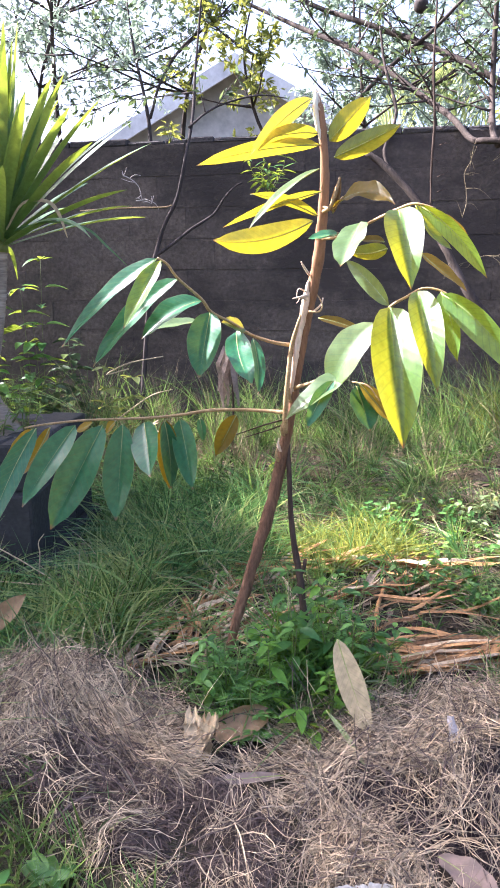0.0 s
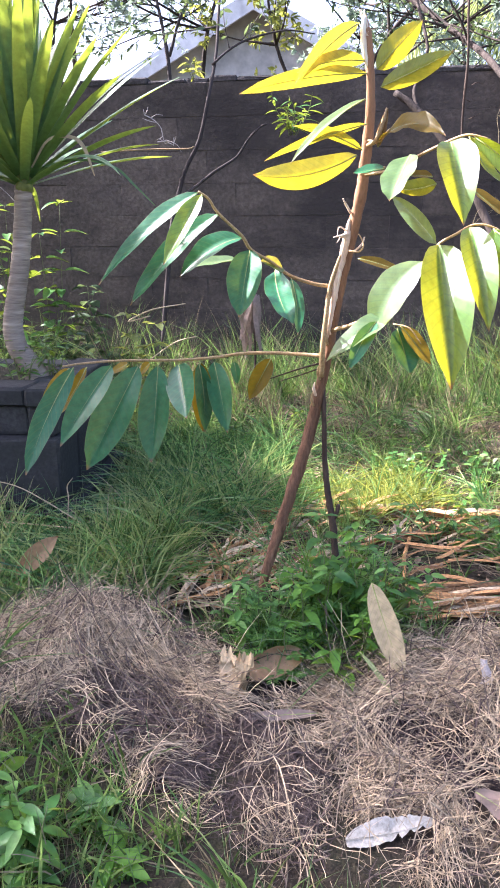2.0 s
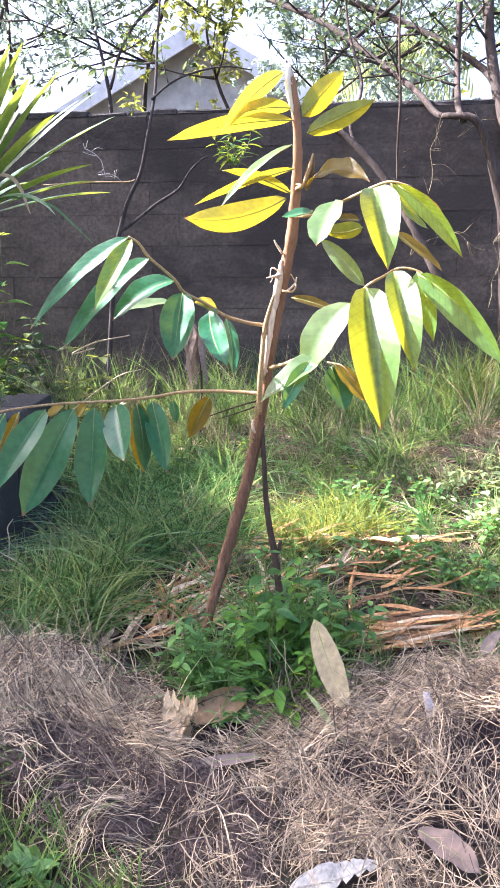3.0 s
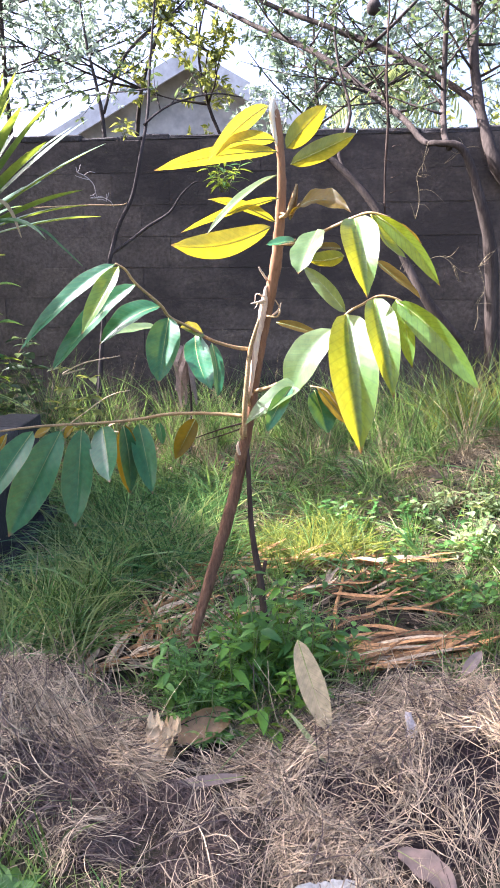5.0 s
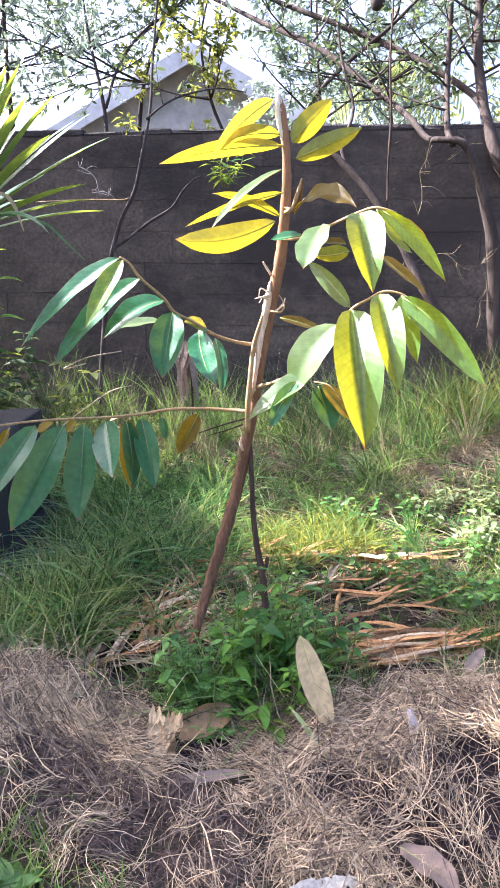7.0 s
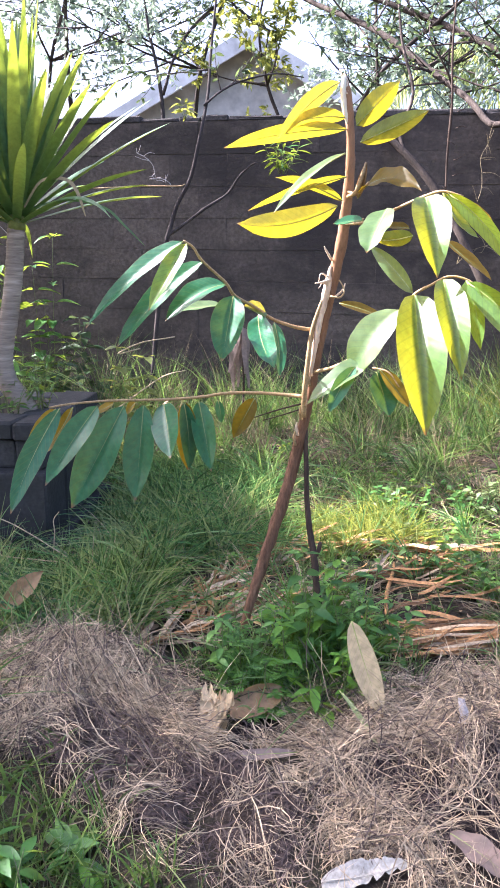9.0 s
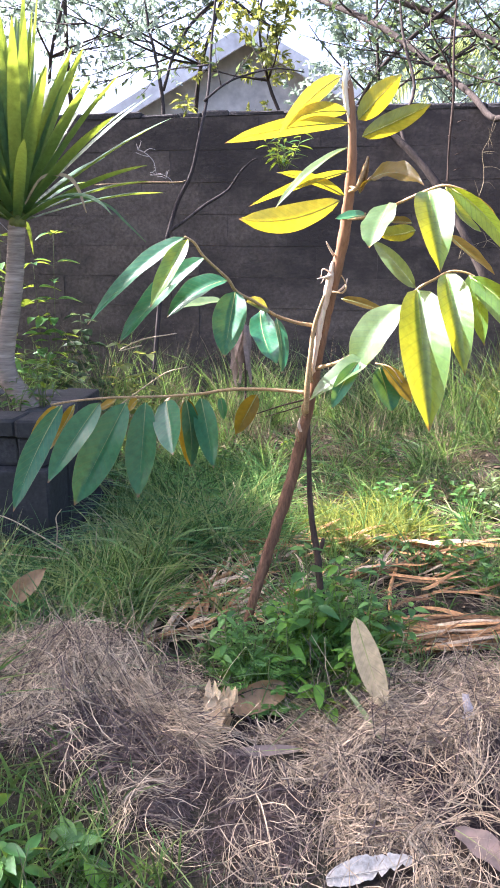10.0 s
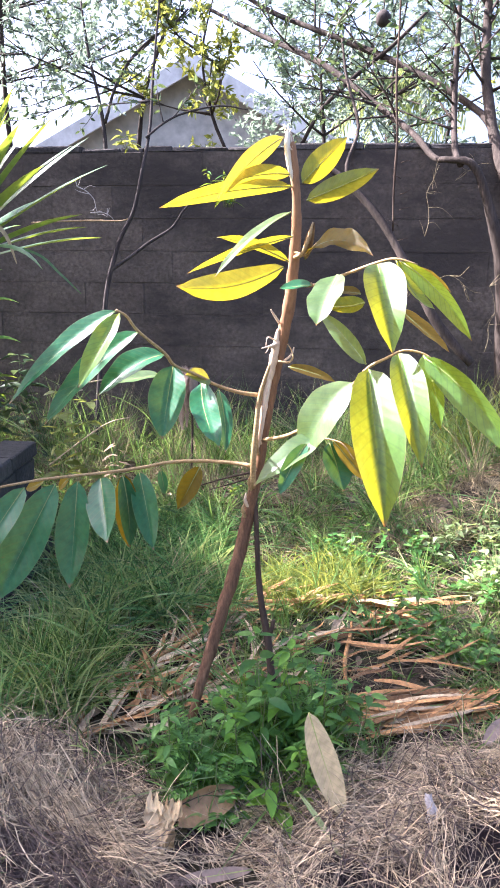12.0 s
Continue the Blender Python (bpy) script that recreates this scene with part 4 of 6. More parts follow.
    limb("branch", [(0.143, 1.835, 1.174, 0.0050), (0.191, 1.760, 1.174, 0.0040), (0.245, 1.670, 1.196, 0.0033), (0.292, 1.610, 1.215, 0.0028), (0.321, 1.575, 1.221, 0.0024), (0.360, 1.560, 1.210, 0.0018)], M_TWIG, 0.05, 6, 13)
    limb("twig", [(0.070, 1.900, 0.718, 0.0029), (0.002, 1.950, 0.690, 0.0024), (-0.075, 2.000, 0.654, 0.0016)], M_BARKDARK, 0.05, 5, 20)
    limb("twig", [(0.073, 1.900, 0.707, 0.0024), (0.015, 1.930, 0.680, 0.0020), (-0.048, 1.950, 0.656, 0.0013)], M_BARKDARK, 0.05, 5, 21)
    limb("twig", [(0.132, 1.820, 1.173, 0.0033), (0.157, 1.750, 1.173, 0.0032), (0.175, 1.700, 1.175, 0.0023)], M_TWIG, 0.05, 5, 22)
    limb("twig", [(0.142, 1.820, 1.248, 0.0041), (0.168, 1.790, 1.239, 0.0035), (0.189, 1.760, 1.261, 0.0021)], M_TWIG, 0.05, 5, 23)
    limb("twig", [(0.146, 1.810, 1.234, 0.0041), (0.162, 1.790, 1.241, 0.0054), (0.174, 1.775, 1.275, 0.0053), (0.181, 1.770, 1.306, 0.0020)], M_TWIG, 0.05, 5, 24)
    limb("twig", [(0.116, 1.850, 1.040, 0.0050), (0.098, 1.834, 1.035, 0.0030), (0.077, 1.820, 1.031, 0.0010)], M_PALEWOOD, 0.05, 5, 25)
    limb("twig", [(0.118, 1.850, 1.088, 0.0034), (0.103, 1.830, 1.108, 0.0028), (0.096, 1.820, 1.119, 0.0014)], M_PALEWOOD, 0.05, 5, 26)
    limb("twig", [(0.128, 1.850, 0.997, 0.0029), (0.147, 1.840, 1.015, 0.0029), (0.153, 1.840, 1.033, 0.0017)], M_PALEWOOD, 0.05, 5, 27)
    rng = random.Random(19)
    for k in range(9):              # torn fibres at the cut top
        bx, by = 0.128 + rng.uniform(-0.008, 0.006), 1.797 + rng.uniform(-0.006, 0.006)
        h = rng.uniform(0.012, 0.034)
        limb("splinter", [(bx, by, 1.455, 0.0034), (bx + rng.uniform(-.004, .003), by, 1.475, 0.0028), (bx + rng.uniform(-.014, .006), by - 0.003, 1.478 + h, 0.0005)], M_PALEWOOD, 0.15, 5, 60 + k)
    for k in range(4):              # shreds of bark at the scar
        z = 1.03 + rng.uniform(-0.012, 0.02)
        limb("splinter", [(0.112, 1.848, z, 0.0026), (0.100 - 0.01 * rng.random(), 1.838, z + rng.uniform(-.008, .010), 0.0015), (0.090 + rng.uniform(-.008, .010), 1.834, z + rng.uniform(-.016, .022), 0.0006)], M_PALEWOOD, 0.15, 5, 80 + k)
    limb("bark_curl", [(0.118, 1.842, 1.000, 0.0030), (0.140, 1.832, 0.998, 0.0026), (0.150, 1.832, 1.010, 0.0024), (0.147, 1.838, 1.026, 0.0018), (0.138, 1.842, 1.040, 0.0016)], M_TWIG, 0.1, 6, 95, "curl of peeled bark")
    for k in range(8):              # lifted flakes down the sunny side of the trunk
        z = 0.60 + 0.04 * k + rng.uniform(-.01, .01)
        x = 0.040 + (z - 0.60) * 0.2 + 0.004
        limb("bark_flake", [(x, 1.886, z, 0.004), (x - 0.006, 1.880, z + 0.02, 0.0042), (x - 0.004, 1.878, z + 0.038, 0.0012)], M_PALEWOOD if k % 2 else M_TWIG, 0.2, 5, 110 + k)
    limb("twig", [(0.223, 1.760, 0.833, 0.0022), (0.259, 1.740, 0.825, 0.0022), (0.286, 1.730, 0.791, 0.0014)], M_TWIG, 0.05, 5, 28)
    limb("twig", [(0.292, 1.610, 1.215, 0.0019), (0.318, 1.640, 1.152, 0.0017), (0.347, 1.620, 1.125, 0.0012)], M_TWIG, 0.05, 5, 29)
    G, D, B, Y, Q = M_LEAF, M_LEAFDARK, M_BRONZE, M_BROWNLEAF, M_LEAFLIME
    blade((0.114, 1.800, 1.482), (-0.025, 1.700, 1.339), 0.043, 138, 0.018, 0.38, G, 0, 0.02, 0, 0.42, 0, parent=s)
    blade((0.132, 1.800, 1.407), (-0.020, 1.720, 1.365), 0.040, 128, 0.016, 0.38, G, 0, 0.02, 1, 0.42, 0, parent=s)
    blade((0.136, 1.800, 1.382), (-0.143, 1.707, 1.322), 0.041, 132, 0.022, 0.38, G, 0, 0.02, 2, 0.42, 0, parent=s)
    blade((0.158, 1.800, 1.390), (0.246, 1.760, 1.476), 0.056, 160, 0.000, 0.38, G, 0, 0.02, 3, 0.42, 0, parent=s)
    blade((0.169, 1.800, 1.354), (0.312, 1.740, 1.411), 0.049, 155, 0.005, 0.38, G, 0, 0.02, 4, 0.42, 0, parent=s)
    blade((0.135, 1.800, 1.330), (-0.030, 1.743, 1.186), 0.035, 50, 0.013, 0.38, G, 0, 0.02, 5, 0.42, 0, parent=s)
    blade((0.141, 1.800, 1.278), (-0.089, 1.760, 1.194), 0.028, 116, 0.012, 0.38, G, 0, 0.02, 6, 0.42, 0, parent=s)
    blade((0.134, 1.810, 1.225), (-0.027, 1.800, 1.274), 0.031, 122, 0.005, 0.38, G, 0, 0.02, 7, 0.42, 0, parent=s)
    blade((0.123, 1.810, 1.213), (-0.115, 1.779, 1.167), 0.066, 150, -0.012, 0.38, G, 0, 0.02, 8, 0.5, 0, parent=s)
    blade((0.168, 1.790, 1.241), (0.293, 1.656, 1.230), 0.057, 25, 0.029, 0.38, B, 0, 0.08, 9, 0.42, 0, parent=s)
    blade((0.169, 1.800, 1.229), (0.184, 1.770, 1.305), 0.020, 10, 0.000, 0.6, Y, 0, 0.02, 10, 0.42, 0, parent=s)
    blade((0.175, 1.700, 1.172), (0.109, 1.720, 1.165), 0.030, 40, 0.000, 0.5, D, 0, 0.02, 11, 0.42, 0, parent=s)
    blade((0.219, 1.640, 1.192), (0.169, 1.541, 1.094), 0.073, 40, 0.000, 0.35, G, 0, 0.04, 12, 0.42, 0, parent=s)
    blade((0.292, 1.600, 1.211), (0.302, 1.473, 1.046), 0.076, 0, 0.000, 0.95, Q, 0, 0.02, 13, 0.4, 6, parent=s, arch=0.10)
    blade((0.322, 1.575, 1.219), (0.393, 1.540, 1.128), 0.037, 40, -0.017, 0.38, Q, 0, 0.02, 14, 0.42, 0, parent=s)
    blade((0.331, 1.570, 1.216), (0.461, 1.520, 1.070), 0.038, -42, 0.007, 0.5, Q, 0, 0.02, 15, 0.42, 0, parent=s)
    blade((0.372, 1.600, 1.206), (0.439, 1.600, 1.160), 0.022, 30, 0.000, 0.38, B, 0, 0.02, 16, 0.42, 0, parent=s)
    blade((0.281, 1.660, 1.138), (0.197, 1.700, 1.132), 0.040, 140, -0.004, 0.38, G, 0, 0.02, 17, 0.42, 0, parent=s)
    blade((0.279, 1.700, 1.156), (0.220, 1.720, 1.161), 0.031, 40, 0.000, 0.38, B, 0, 0.02, 18, 0.42, 0, parent=s)
    blade((0.282, 1.620, 1.015), (0.193, 1.700, 1.117), 0.037, -25, 0.000, 0.38, G, 0, 0.02, 19, 0.42, 0, parent=s)
    blade((0.345, 1.620, 1.126), (0.435, 1.568, 1.045), 0.042, 40, 0.000, 0.38, B, 0, 0.02, 20, 0.42, 0, parent=s)
    blade((0.255, 1.615, 0.978), (0.158, 1.625, 0.821), 0.098, 42, 0.000, 0.35, G, 0, 0.02, 21, 0.45, 0, parent=s, arch=0.08)
    blade((0.204, 1.620, 0.872), (0.057, 1.600, 0.763), 0.065, 45, 0.008, 0.4, G, 0, 0.02, 22, 0.42, 0, parent=s)
    blade((0.164, 1.600, 0.853), (0.107, 1.560, 0.754), 0.038, 10, 0.000, 0.4, D, 0, 0.02, 23, 0.42, 0, parent=s)
    blade((0.274, 1.550, 1.012), (0.285, 1.385, 0.747), 0.096, 0, 0.000, 1.05, Q, 0, 0.02, 24, 0.46, 5, parent=s, arch=0.10)
    blade((0.326, 1.530, 1.044), (0.344, 1.385, 0.856), 0.062, 0, 0.000, 1.05, Q, 0, 0.02, 25, 0.42, 5, parent=s, arch=0.10)
    blade((0.370, 1.516, 1.043), (0.402, 1.480, 0.905), 0.044, -40, 0.009, 0.4, Q, 0, 0.02, 26, 0.42, 0, parent=s)
    blade((0.372, 1.510, 1.038), (0.512, 1.380, 0.869), 0.056, -42, 0.025, 0.6, Q, 0, 0.02, 27, 0.45, 0, parent=s)
    blade((0.145, 1.900, 0.982), (0.260, 1.880, 0.948), 0.031, 30, 0.000, 0.38, B, 0, 0.02, 28, 0.42, 0, parent=s)
    blade((0.233, 1.760, 0.822), (0.264, 1.720, 0.719), 0.074, 20, 0.000, 0.38, D, 0, 0.02, 29, 0.42, 0, parent=s)
    blade((0.239, 1.750, 0.830), (0.312, 1.730, 0.742), 0.045, 30, 0.000, 0.38, B, 0, 0.02, 30, 0.42, 0, parent=s)
    blade((-0.223, 1.620, 1.115), (-0.453, 1.650, 0.921), 0.055, 36, 0.025, 0.38, D, 0, 0.02, 31, 0.38, 0, parent=s)
    blade((-0.213, 1.610, 1.110), (-0.291, 1.570, 0.967), 0.052, 26, 0.007, 0.5, Q, 0, 0.02, 32, 0.42, 0, parent=s)
    blade((-0.182, 1.643, 1.073), (-0.385, 1.660, 0.876), 0.068, 38, 0.013, 0.45, D, 0, 0.02, 33, 0.42, 0, parent=s)
    blade((-0.133, 1.675, 1.025), (-0.269, 1.650, 0.940), 0.070, 40, 0.015, 0.45, D, 0, 0.02, 34, 0.42, 0, parent=s)
    blade((-0.116, 1.700, 1.000), (-0.134, 1.620, 0.856), 0.078, 0, 0.000, 0.45, D, 0, 0.02, 35, 0.42, 6, parent=s)
    blade((-0.061, 1.800, 0.952), (-0.015, 1.605, 0.841), 0.062, 10, 0.000, 0.35, D, 0, 0.06, 36, 0.42, 0, parent=s)
    blade((-0.021, 1.820, 0.933), (-0.004, 1.700, 0.811), 0.035, 20, 0.000, 0.38, D, 0, 0.02, 37, 0.42, 0, parent=s)
    blade((-0.147, 1.710, 0.978), (-0.272, 1.700, 0.960), 0.046, 55, 0.000, 0.38, G, 0, 0.02, 38, 0.42, 0, parent=s)
    blade((-0.043, 1.820, 0.958), (-0.094, 1.750, 0.975), 0.045, 30, 0.000, 0.38, G, 0, 0.02, 39, 0.42, 0, parent=s)
    blade((-0.499, 1.580, 0.745), (-0.595, 1.500, 0.516), 0.056, 0, 0.000, 0.3, D, 0, 0.02, 40, 0.45, 0, parent=s)
    blade((-0.516, 1.600, 0.739), (-0.590, 1.620, 0.664), 0.031, 20, 0.000, 0.38, B, 0, 0.02, 41, 0.42, 0, parent=s)
    blade((-0.488, 1.640, 0.736), (-0.575, 1.660, 0.612), 0.034, 20, 0.000, 0.38, B, 0, 0.02, 42, 0.42, 0, parent=s)
    blade((-0.437, 1.670, 0.736), (-0.520, 1.520, 0.579), 0.062, 0, 0.000, 0.5, D, 0, 0.02, 43, 0.42, 0, parent=s)
    blade((-0.389, 1.740, 0.725), (-0.494, 1.620, 0.494), 0.091, 0, 0.000, 0.5, D, 0, 0.02, 44, 0.5, 0, parent=s)
    blade((-0.350, 1.790, 0.719), (-0.356, 1.700, 0.492), 0.079, 0, 0.000, 0.45, D, 0, 0.02, 45, 0.5, 0, parent=s)
    blade((-0.304, 1.830, 0.716), (-0.260, 1.660, 0.615), 0.077, -12, 0.000, 0.4, D, 0, 0.02, 46, 0.42, 0, parent=s)
    blade((-0.254, 1.870, 0.717), (-0.248, 1.870, 0.529), 0.058, 10, 0.000, 0.38, B, 0, 0.02, 47, 0.42, 0, parent=s)
    blade((-0.257, 1.865, 0.715), (-0.241, 1.850, 0.534), 0.047, 15, 0.000, 0.38, D, 0, 0.02, 48, 0.42, 0, parent=s)
    blade((-0.221, 1.900, 0.714), (-0.176, 1.800, 0.546), 0.062, 0, 0.000, 0.5, D, 0, 0.02, 49, 0.42, 0, parent=s)
    blade((-0.171, 1.930, 0.712), (-0.160, 1.920, 0.651), 0.025, 0, 0.000, 0.38, D, 0, 0.02, 50, 0.42, 0, parent=s)
    blade((-0.071, 1.945, 0.719), (-0.130, 1.950, 0.603), 0.054, 10, 0.000, 0.38, B, 0, 0.02, 51, 0.42, 0, parent=s)
    blade((-0.414, 1.740, 0.731), (-0.468, 1.780, 0.703), 0.026, 30, 0.000, 0.38, B, 0, 0.02, 52, 0.42, 0, parent=s)
    blade((-0.372, 1.800, 0.723), (-0.402, 1.820, 0.690), 0.027, 30, 0.000, 0.38, B, 0, 0.02, 53, 0.42, 0, parent=s)


build_sapling()


# ---- small plants ----
def weed(name, label, at, height, stems, leaf_len, leaf_w, mat, seed, spread=0.5, per_stem=9, category="weed", group="", tiny=False):
    rng = random.Random(seed)
    w = base_of(name, at)
    tagged(w, label, category, group)
    lv, lf = [], []
    for k in range(stems):
        an, out = rng.uniform(0, 6.283), rng.uniform(0.1, 1) * spread
        h = height * rng.uniform(0.55, 1.05)
        r0 = rng.uniform(0, 0.25) * spread * height
        b = np.array(at) + np.array((math.cos(an) * r0, math.sin(an) * r0, -0.015))
        tip = b + np.array((math.cos(an) * out * height, math.sin(an) * out * height, h))
        mid = (b + tip) / 2 + np.array((rng.uniform(-.03, .03), rng.uniform(-.03, .03), 0.02))
        line = [(*b, 0.0022), (*mid, 0.0018), (*tip, 0.0009)]
        v, f = tube(line, 5, 4)
        piece("stem", mesh_of("stem", v, f, M_STEM), w)
        pts = smooth_line(line, 8)
        for j in range(per_stem):
            s = 0.2 + 0.8 * (j + rng.random()) / per_stem
            q = pts[min(int(s * (len(pts) - 1)), len(pts) - 1)][:3]
            a2 = rng.uniform(0, 6.283)
            ll = leaf_len * rng.uniform(0.6, 1.15) * (1.1 - 0.4 * s)
            way = np.array((math.cos(a2), math.sin(a2), rng.uniform(-0.35, 0.5)))
            if tiny:        # feather leaf: two rows of leaflets
                for i in range(7):
                    c = q + way * ll * (0.2 + 0.12 * i)
                    sd = np.cross(way, (0, 0, 1))
                    for sg in (-1, 1):
                        leaflets(lv, lf, c, sd * sg + way * 0.3, (0, 0, 1), ll * 0.3, ll * 0.11)
            else:
                ovate(lv, lf, q, way, (rng.gauss(0, .3), rng.gauss(0, .3), 1), ll, leaf_w * ll, rng.uniform(0.05, 0.45))
    piece("foliage", mesh_of("foliage", lv, lf, mat), w)["kind"] = "stuff"
    return w


def herb(name, label, at, height, stems, leaf_len, leaf_w, mat, seed, spread=0.25, nodes=6, category="weed", group=""):
    """Upright stems that carry pairs of leaves in tiers, each pair crosswise to the last, and a tuft at the top."""
    rng = random.Random(seed)
    w = base_of(name, at)
    tagged(w, label, category, group)
    lv, lf = [], []
    for k in range(stems):
        an, out = rng.uniform(0, 6.283), rng.uniform(0.2, 1) * spread
        h = height * rng.uniform(0.6, 1.05)
        b = np.array(at) + np.array((math.cos(an) * 0.03, math.sin(an) * 0.03, -0.015))
        tip = b + np.array((math.cos(an) * out * height, math.sin(an) * out * height, h))
        mid = (b + tip) / 2 + np.array((rng.uniform(-.02, .02), rng.uniform(-.02, .02), 0.0))
        line = [(*b, 0.0021), (*mid, 0.0017), (*tip, 0.0010)]
        v, f = tube(line, 5, 4)
        piece("stem", mesh_of("stem", v, f, M_STEM), w)
        pts = smooth_line(line, 10)
        turn = rng.uniform(0, 6.283)
        for j in range(nodes):
            s = 0.25 + 0.75 * (j + 1) / nodes
            q = pts[min(int(s * (len(pts) - 1)), len(pts) - 1)][:3]
            turn += 1.571 + rng.gauss(0, 0.2)
            for d in range(2 if j < nodes - 1 else 4):
                a2 = turn + d * (math.pi if j < nodes - 1 else math.pi / 2) + rng.gauss(0, 0.25)
                ll = leaf_len * rng.uniform(0.65, 1.15) * (0.75 if j == nodes - 1 else 1.0)
                stalk = q + np.array((math.cos(a2), math.sin(a2), 0.2)) * ll * 0.15
                ovate(lv, lf, stalk, (math.cos(a2), math.sin(a2), rng.uniform(-0.15, 0.35)), (rng.gauss(0, .25), rng.gauss(0, .25), 1), ll, leaf_w * ll, rng.uniform(0.1, 0.5))
    piece("foliage", mesh_of("foliage", lv, lf, mat), w)["kind"] = "stuff"
    return w


def withered(at, top):
    """A dead stalk with long brown leaves hanging limp from its head."""
    rng = random.Random(210)
    g = ground_z(*at)
    w = base_of("dead_weed", (*at, g))
    tagged(w, "withered brown plant with limp hanging leaves before the wall", "plant")
    v, f = tube([(*at, g - 0.02, 0.008), (at[0] + 0.015, at[1], (g + top) / 2, 0.007), (*at, top, 0.005)], 6, 4, 0.1, 2)
    piece("stalk", mesh_of("stalk", v, f, M_BARKDARK), w)
    for k in range(9):
        an, reach, drop = rng.uniform(0, 6.283), rng.uniform(0.02, 0.075), rng.uniform(0.16, 0.34)
        pts = []
        for i in range(9):
            s = i / 8
            out = reach * math.sin(min(1.0, s * 2.2) * math.pi / 2) + 0.01 * math.sin(s * 7 + k)
            pts.append((at[0] + math.cos(an) * out, at[1] + math.sin(an) * out, top + 0.05 * math.sin(min(1.0, s * 4) * math.pi) - drop * s ** 1.3))
        wd = np.array([0.030 * math.sin(math.pi * (0.12 + 0.8 * i / 8)) ** 0.7 for i in range(9)])[None]
        piece("leaf", ribbons("leaf", np.array(pts)[None], wd, M_GREYLEAF, np.array((math.cos(an) * 0.5, -0.8, 0.2))[None, None]), w)
    return w


def build_weeds():
    rng = random.Random(3)
    # thicket round the foot of the sapling
    for k, (x, y, h) in enumerate(((-0.04, 1.75, .31), (0.05, 1.72, .34), (0.13, 1.75, .37), (0.21, 1.79, .37), (0.29, 1.86, .34), (0.08, 1.88, .30), 
                                   (0.16, 1.66, .20), (0.23, 1.72, .25), (-0.10, 1.73, .25), (-0.16, 1.75, .17), (-0.07, 1.68, .27), (0.17, 1.85, .44))):
        herb("weed", "upright green weed with paired leaves round the sapling's foot", (x, y, -0.045), h, 3, 0.044 + 0.016 * (k % 3 if k < 8 else 0), 0.42, M_WEEDFRESH if k in (1, 6) else M_WEED, 40 + k, 0.30, 5 + k % 2, group="weeds round the sapling")
    for k, (x, y, h) in enumerate(((-0.10, 1.66, .13), (-0.03, 1.63, .13), (0.03, 1.64, .18), (-0.08, 1.76, .24), (0.12, 1.82, .30), (0.20, 1.86, .30))):
        weed("fern_weed", "soft feather-leaved green weed round the sapling's foot", (x, y, -0.045), h, 6, 0.085, 0.4, M_WEED, 260 + k, 0.4, 7, group="weeds round the sapling", tiny=True)
    weed("seedling", "bright green seedling with broad leaves in the straw", (0.125, 1.575, -0.01), 0.10, 2, 0.095, 0.42, M_WEEDFRESH, 60, 0.3, 5)
    # near corner of the lawn
    for k, (x, y, h) in enumerate(((-0.50, 1.06, .20), (-0.58, 1.14, .20), (-0.44, 0.98, .17), (-0.66, 1.05, .2), (-0.36, 1.12, .08), (-0.30, 1.02, .07))):
        weed("broadleaf_weed", "fresh green broad-leaved weed beside the straw", (x, y, -0.05), h, 4, 0.075, 0.36, M_WEEDFRESH if k % 2 else M_WEED, 70 + k, 0.35, 8, group="weeds beside the straw")
    # sunlit weeds behind the frond
    for k in range(26):
        x, y = rng.uniform(0.42, 1.25), rng.uniform(2.55, 3.3)
        pale = x > 0.75 and k % 3 != 0
        weed("lawn_weed", "pale glossy low weed in the sunny grass" if pale else "low green weed in the grass", (x, y, ground_z(x, y)), rng.uniform(.1, .2), 4, 0.055 if pale else 0.050, 0.5, M_WEEDPALE if pale else M_WEED, 90 + k, 0.5, 8, group="weeds in the lawn")
    for k in range(16):
        x, y = rng.uniform(-1.0, 1.9), rng.uniform(2.3, 4.4)
        weed("lawn_weed", "low green weed in the grass", (x, y, ground_z(x, y)), rng.uniform(.08, .18), 3, 0.05, 0.5, M_WEED, 130 + k, 0.5, 7, group="weeds in the lawn")
    for k, (x, y) in enumerate(((0.78, 2.2), (0.86, 2.3), (0.7, 2.42), (0.95, 2.2), (0.62, 2.36), (0.55, 2.48), (0.72, 2.28))):
        weed("lawn_weed", "green weed over the edge of the dead frond", (x, y, ground_z(x, y)), 0.15, 6, 0.05, 0.5, M_WEED, 160 + k, 0.5, 9, group="weeds in the lawn")
    # yellow-green leaf colour paints the sun falling on these weeds
    for k, (x, y) in enumerate(((0.42, 2.74), (0.5, 2.82), (0.36, 2.84), (0.55, 2.7), (0.46, 2.92))):
        weed("lawn_weed", "weed coloured bright yellow-green for the sun on the grass", (x, y, ground_z(x, y)), 0.13, 6, 0.05, 0.5, M_YELLOWLEAF, 230 + k, 0.5, 9, group="weeds in the lawn")
    for k, (x, y, h, st) in enumerate(((-1.50, 4.55, 1.12, 3), (-1.72, 4.5, 1.15, 3), (-1.28, 4.5, 0.62, 3), (-1.42, 4.3, 0.5, 3))):
        herb("bush", "sparse broad-leaved green bush in the shade at the wall", (x, y, ground_z(x, y)), h, st, 0.14, 0.46, M_WEED if k < 2 else M_TREELEAF, 240 + k, 0.16, 7, "bush", "bushes at the wall")
    weed("sprig", "yellow-green young sprig before the wall", (-1.18, 4.1, ground_z(-1.18, 4.1)), 0.4, 4, 0.08, 0.45, M_YELLOWLEAF, 250, 0.3, 6, "plant")
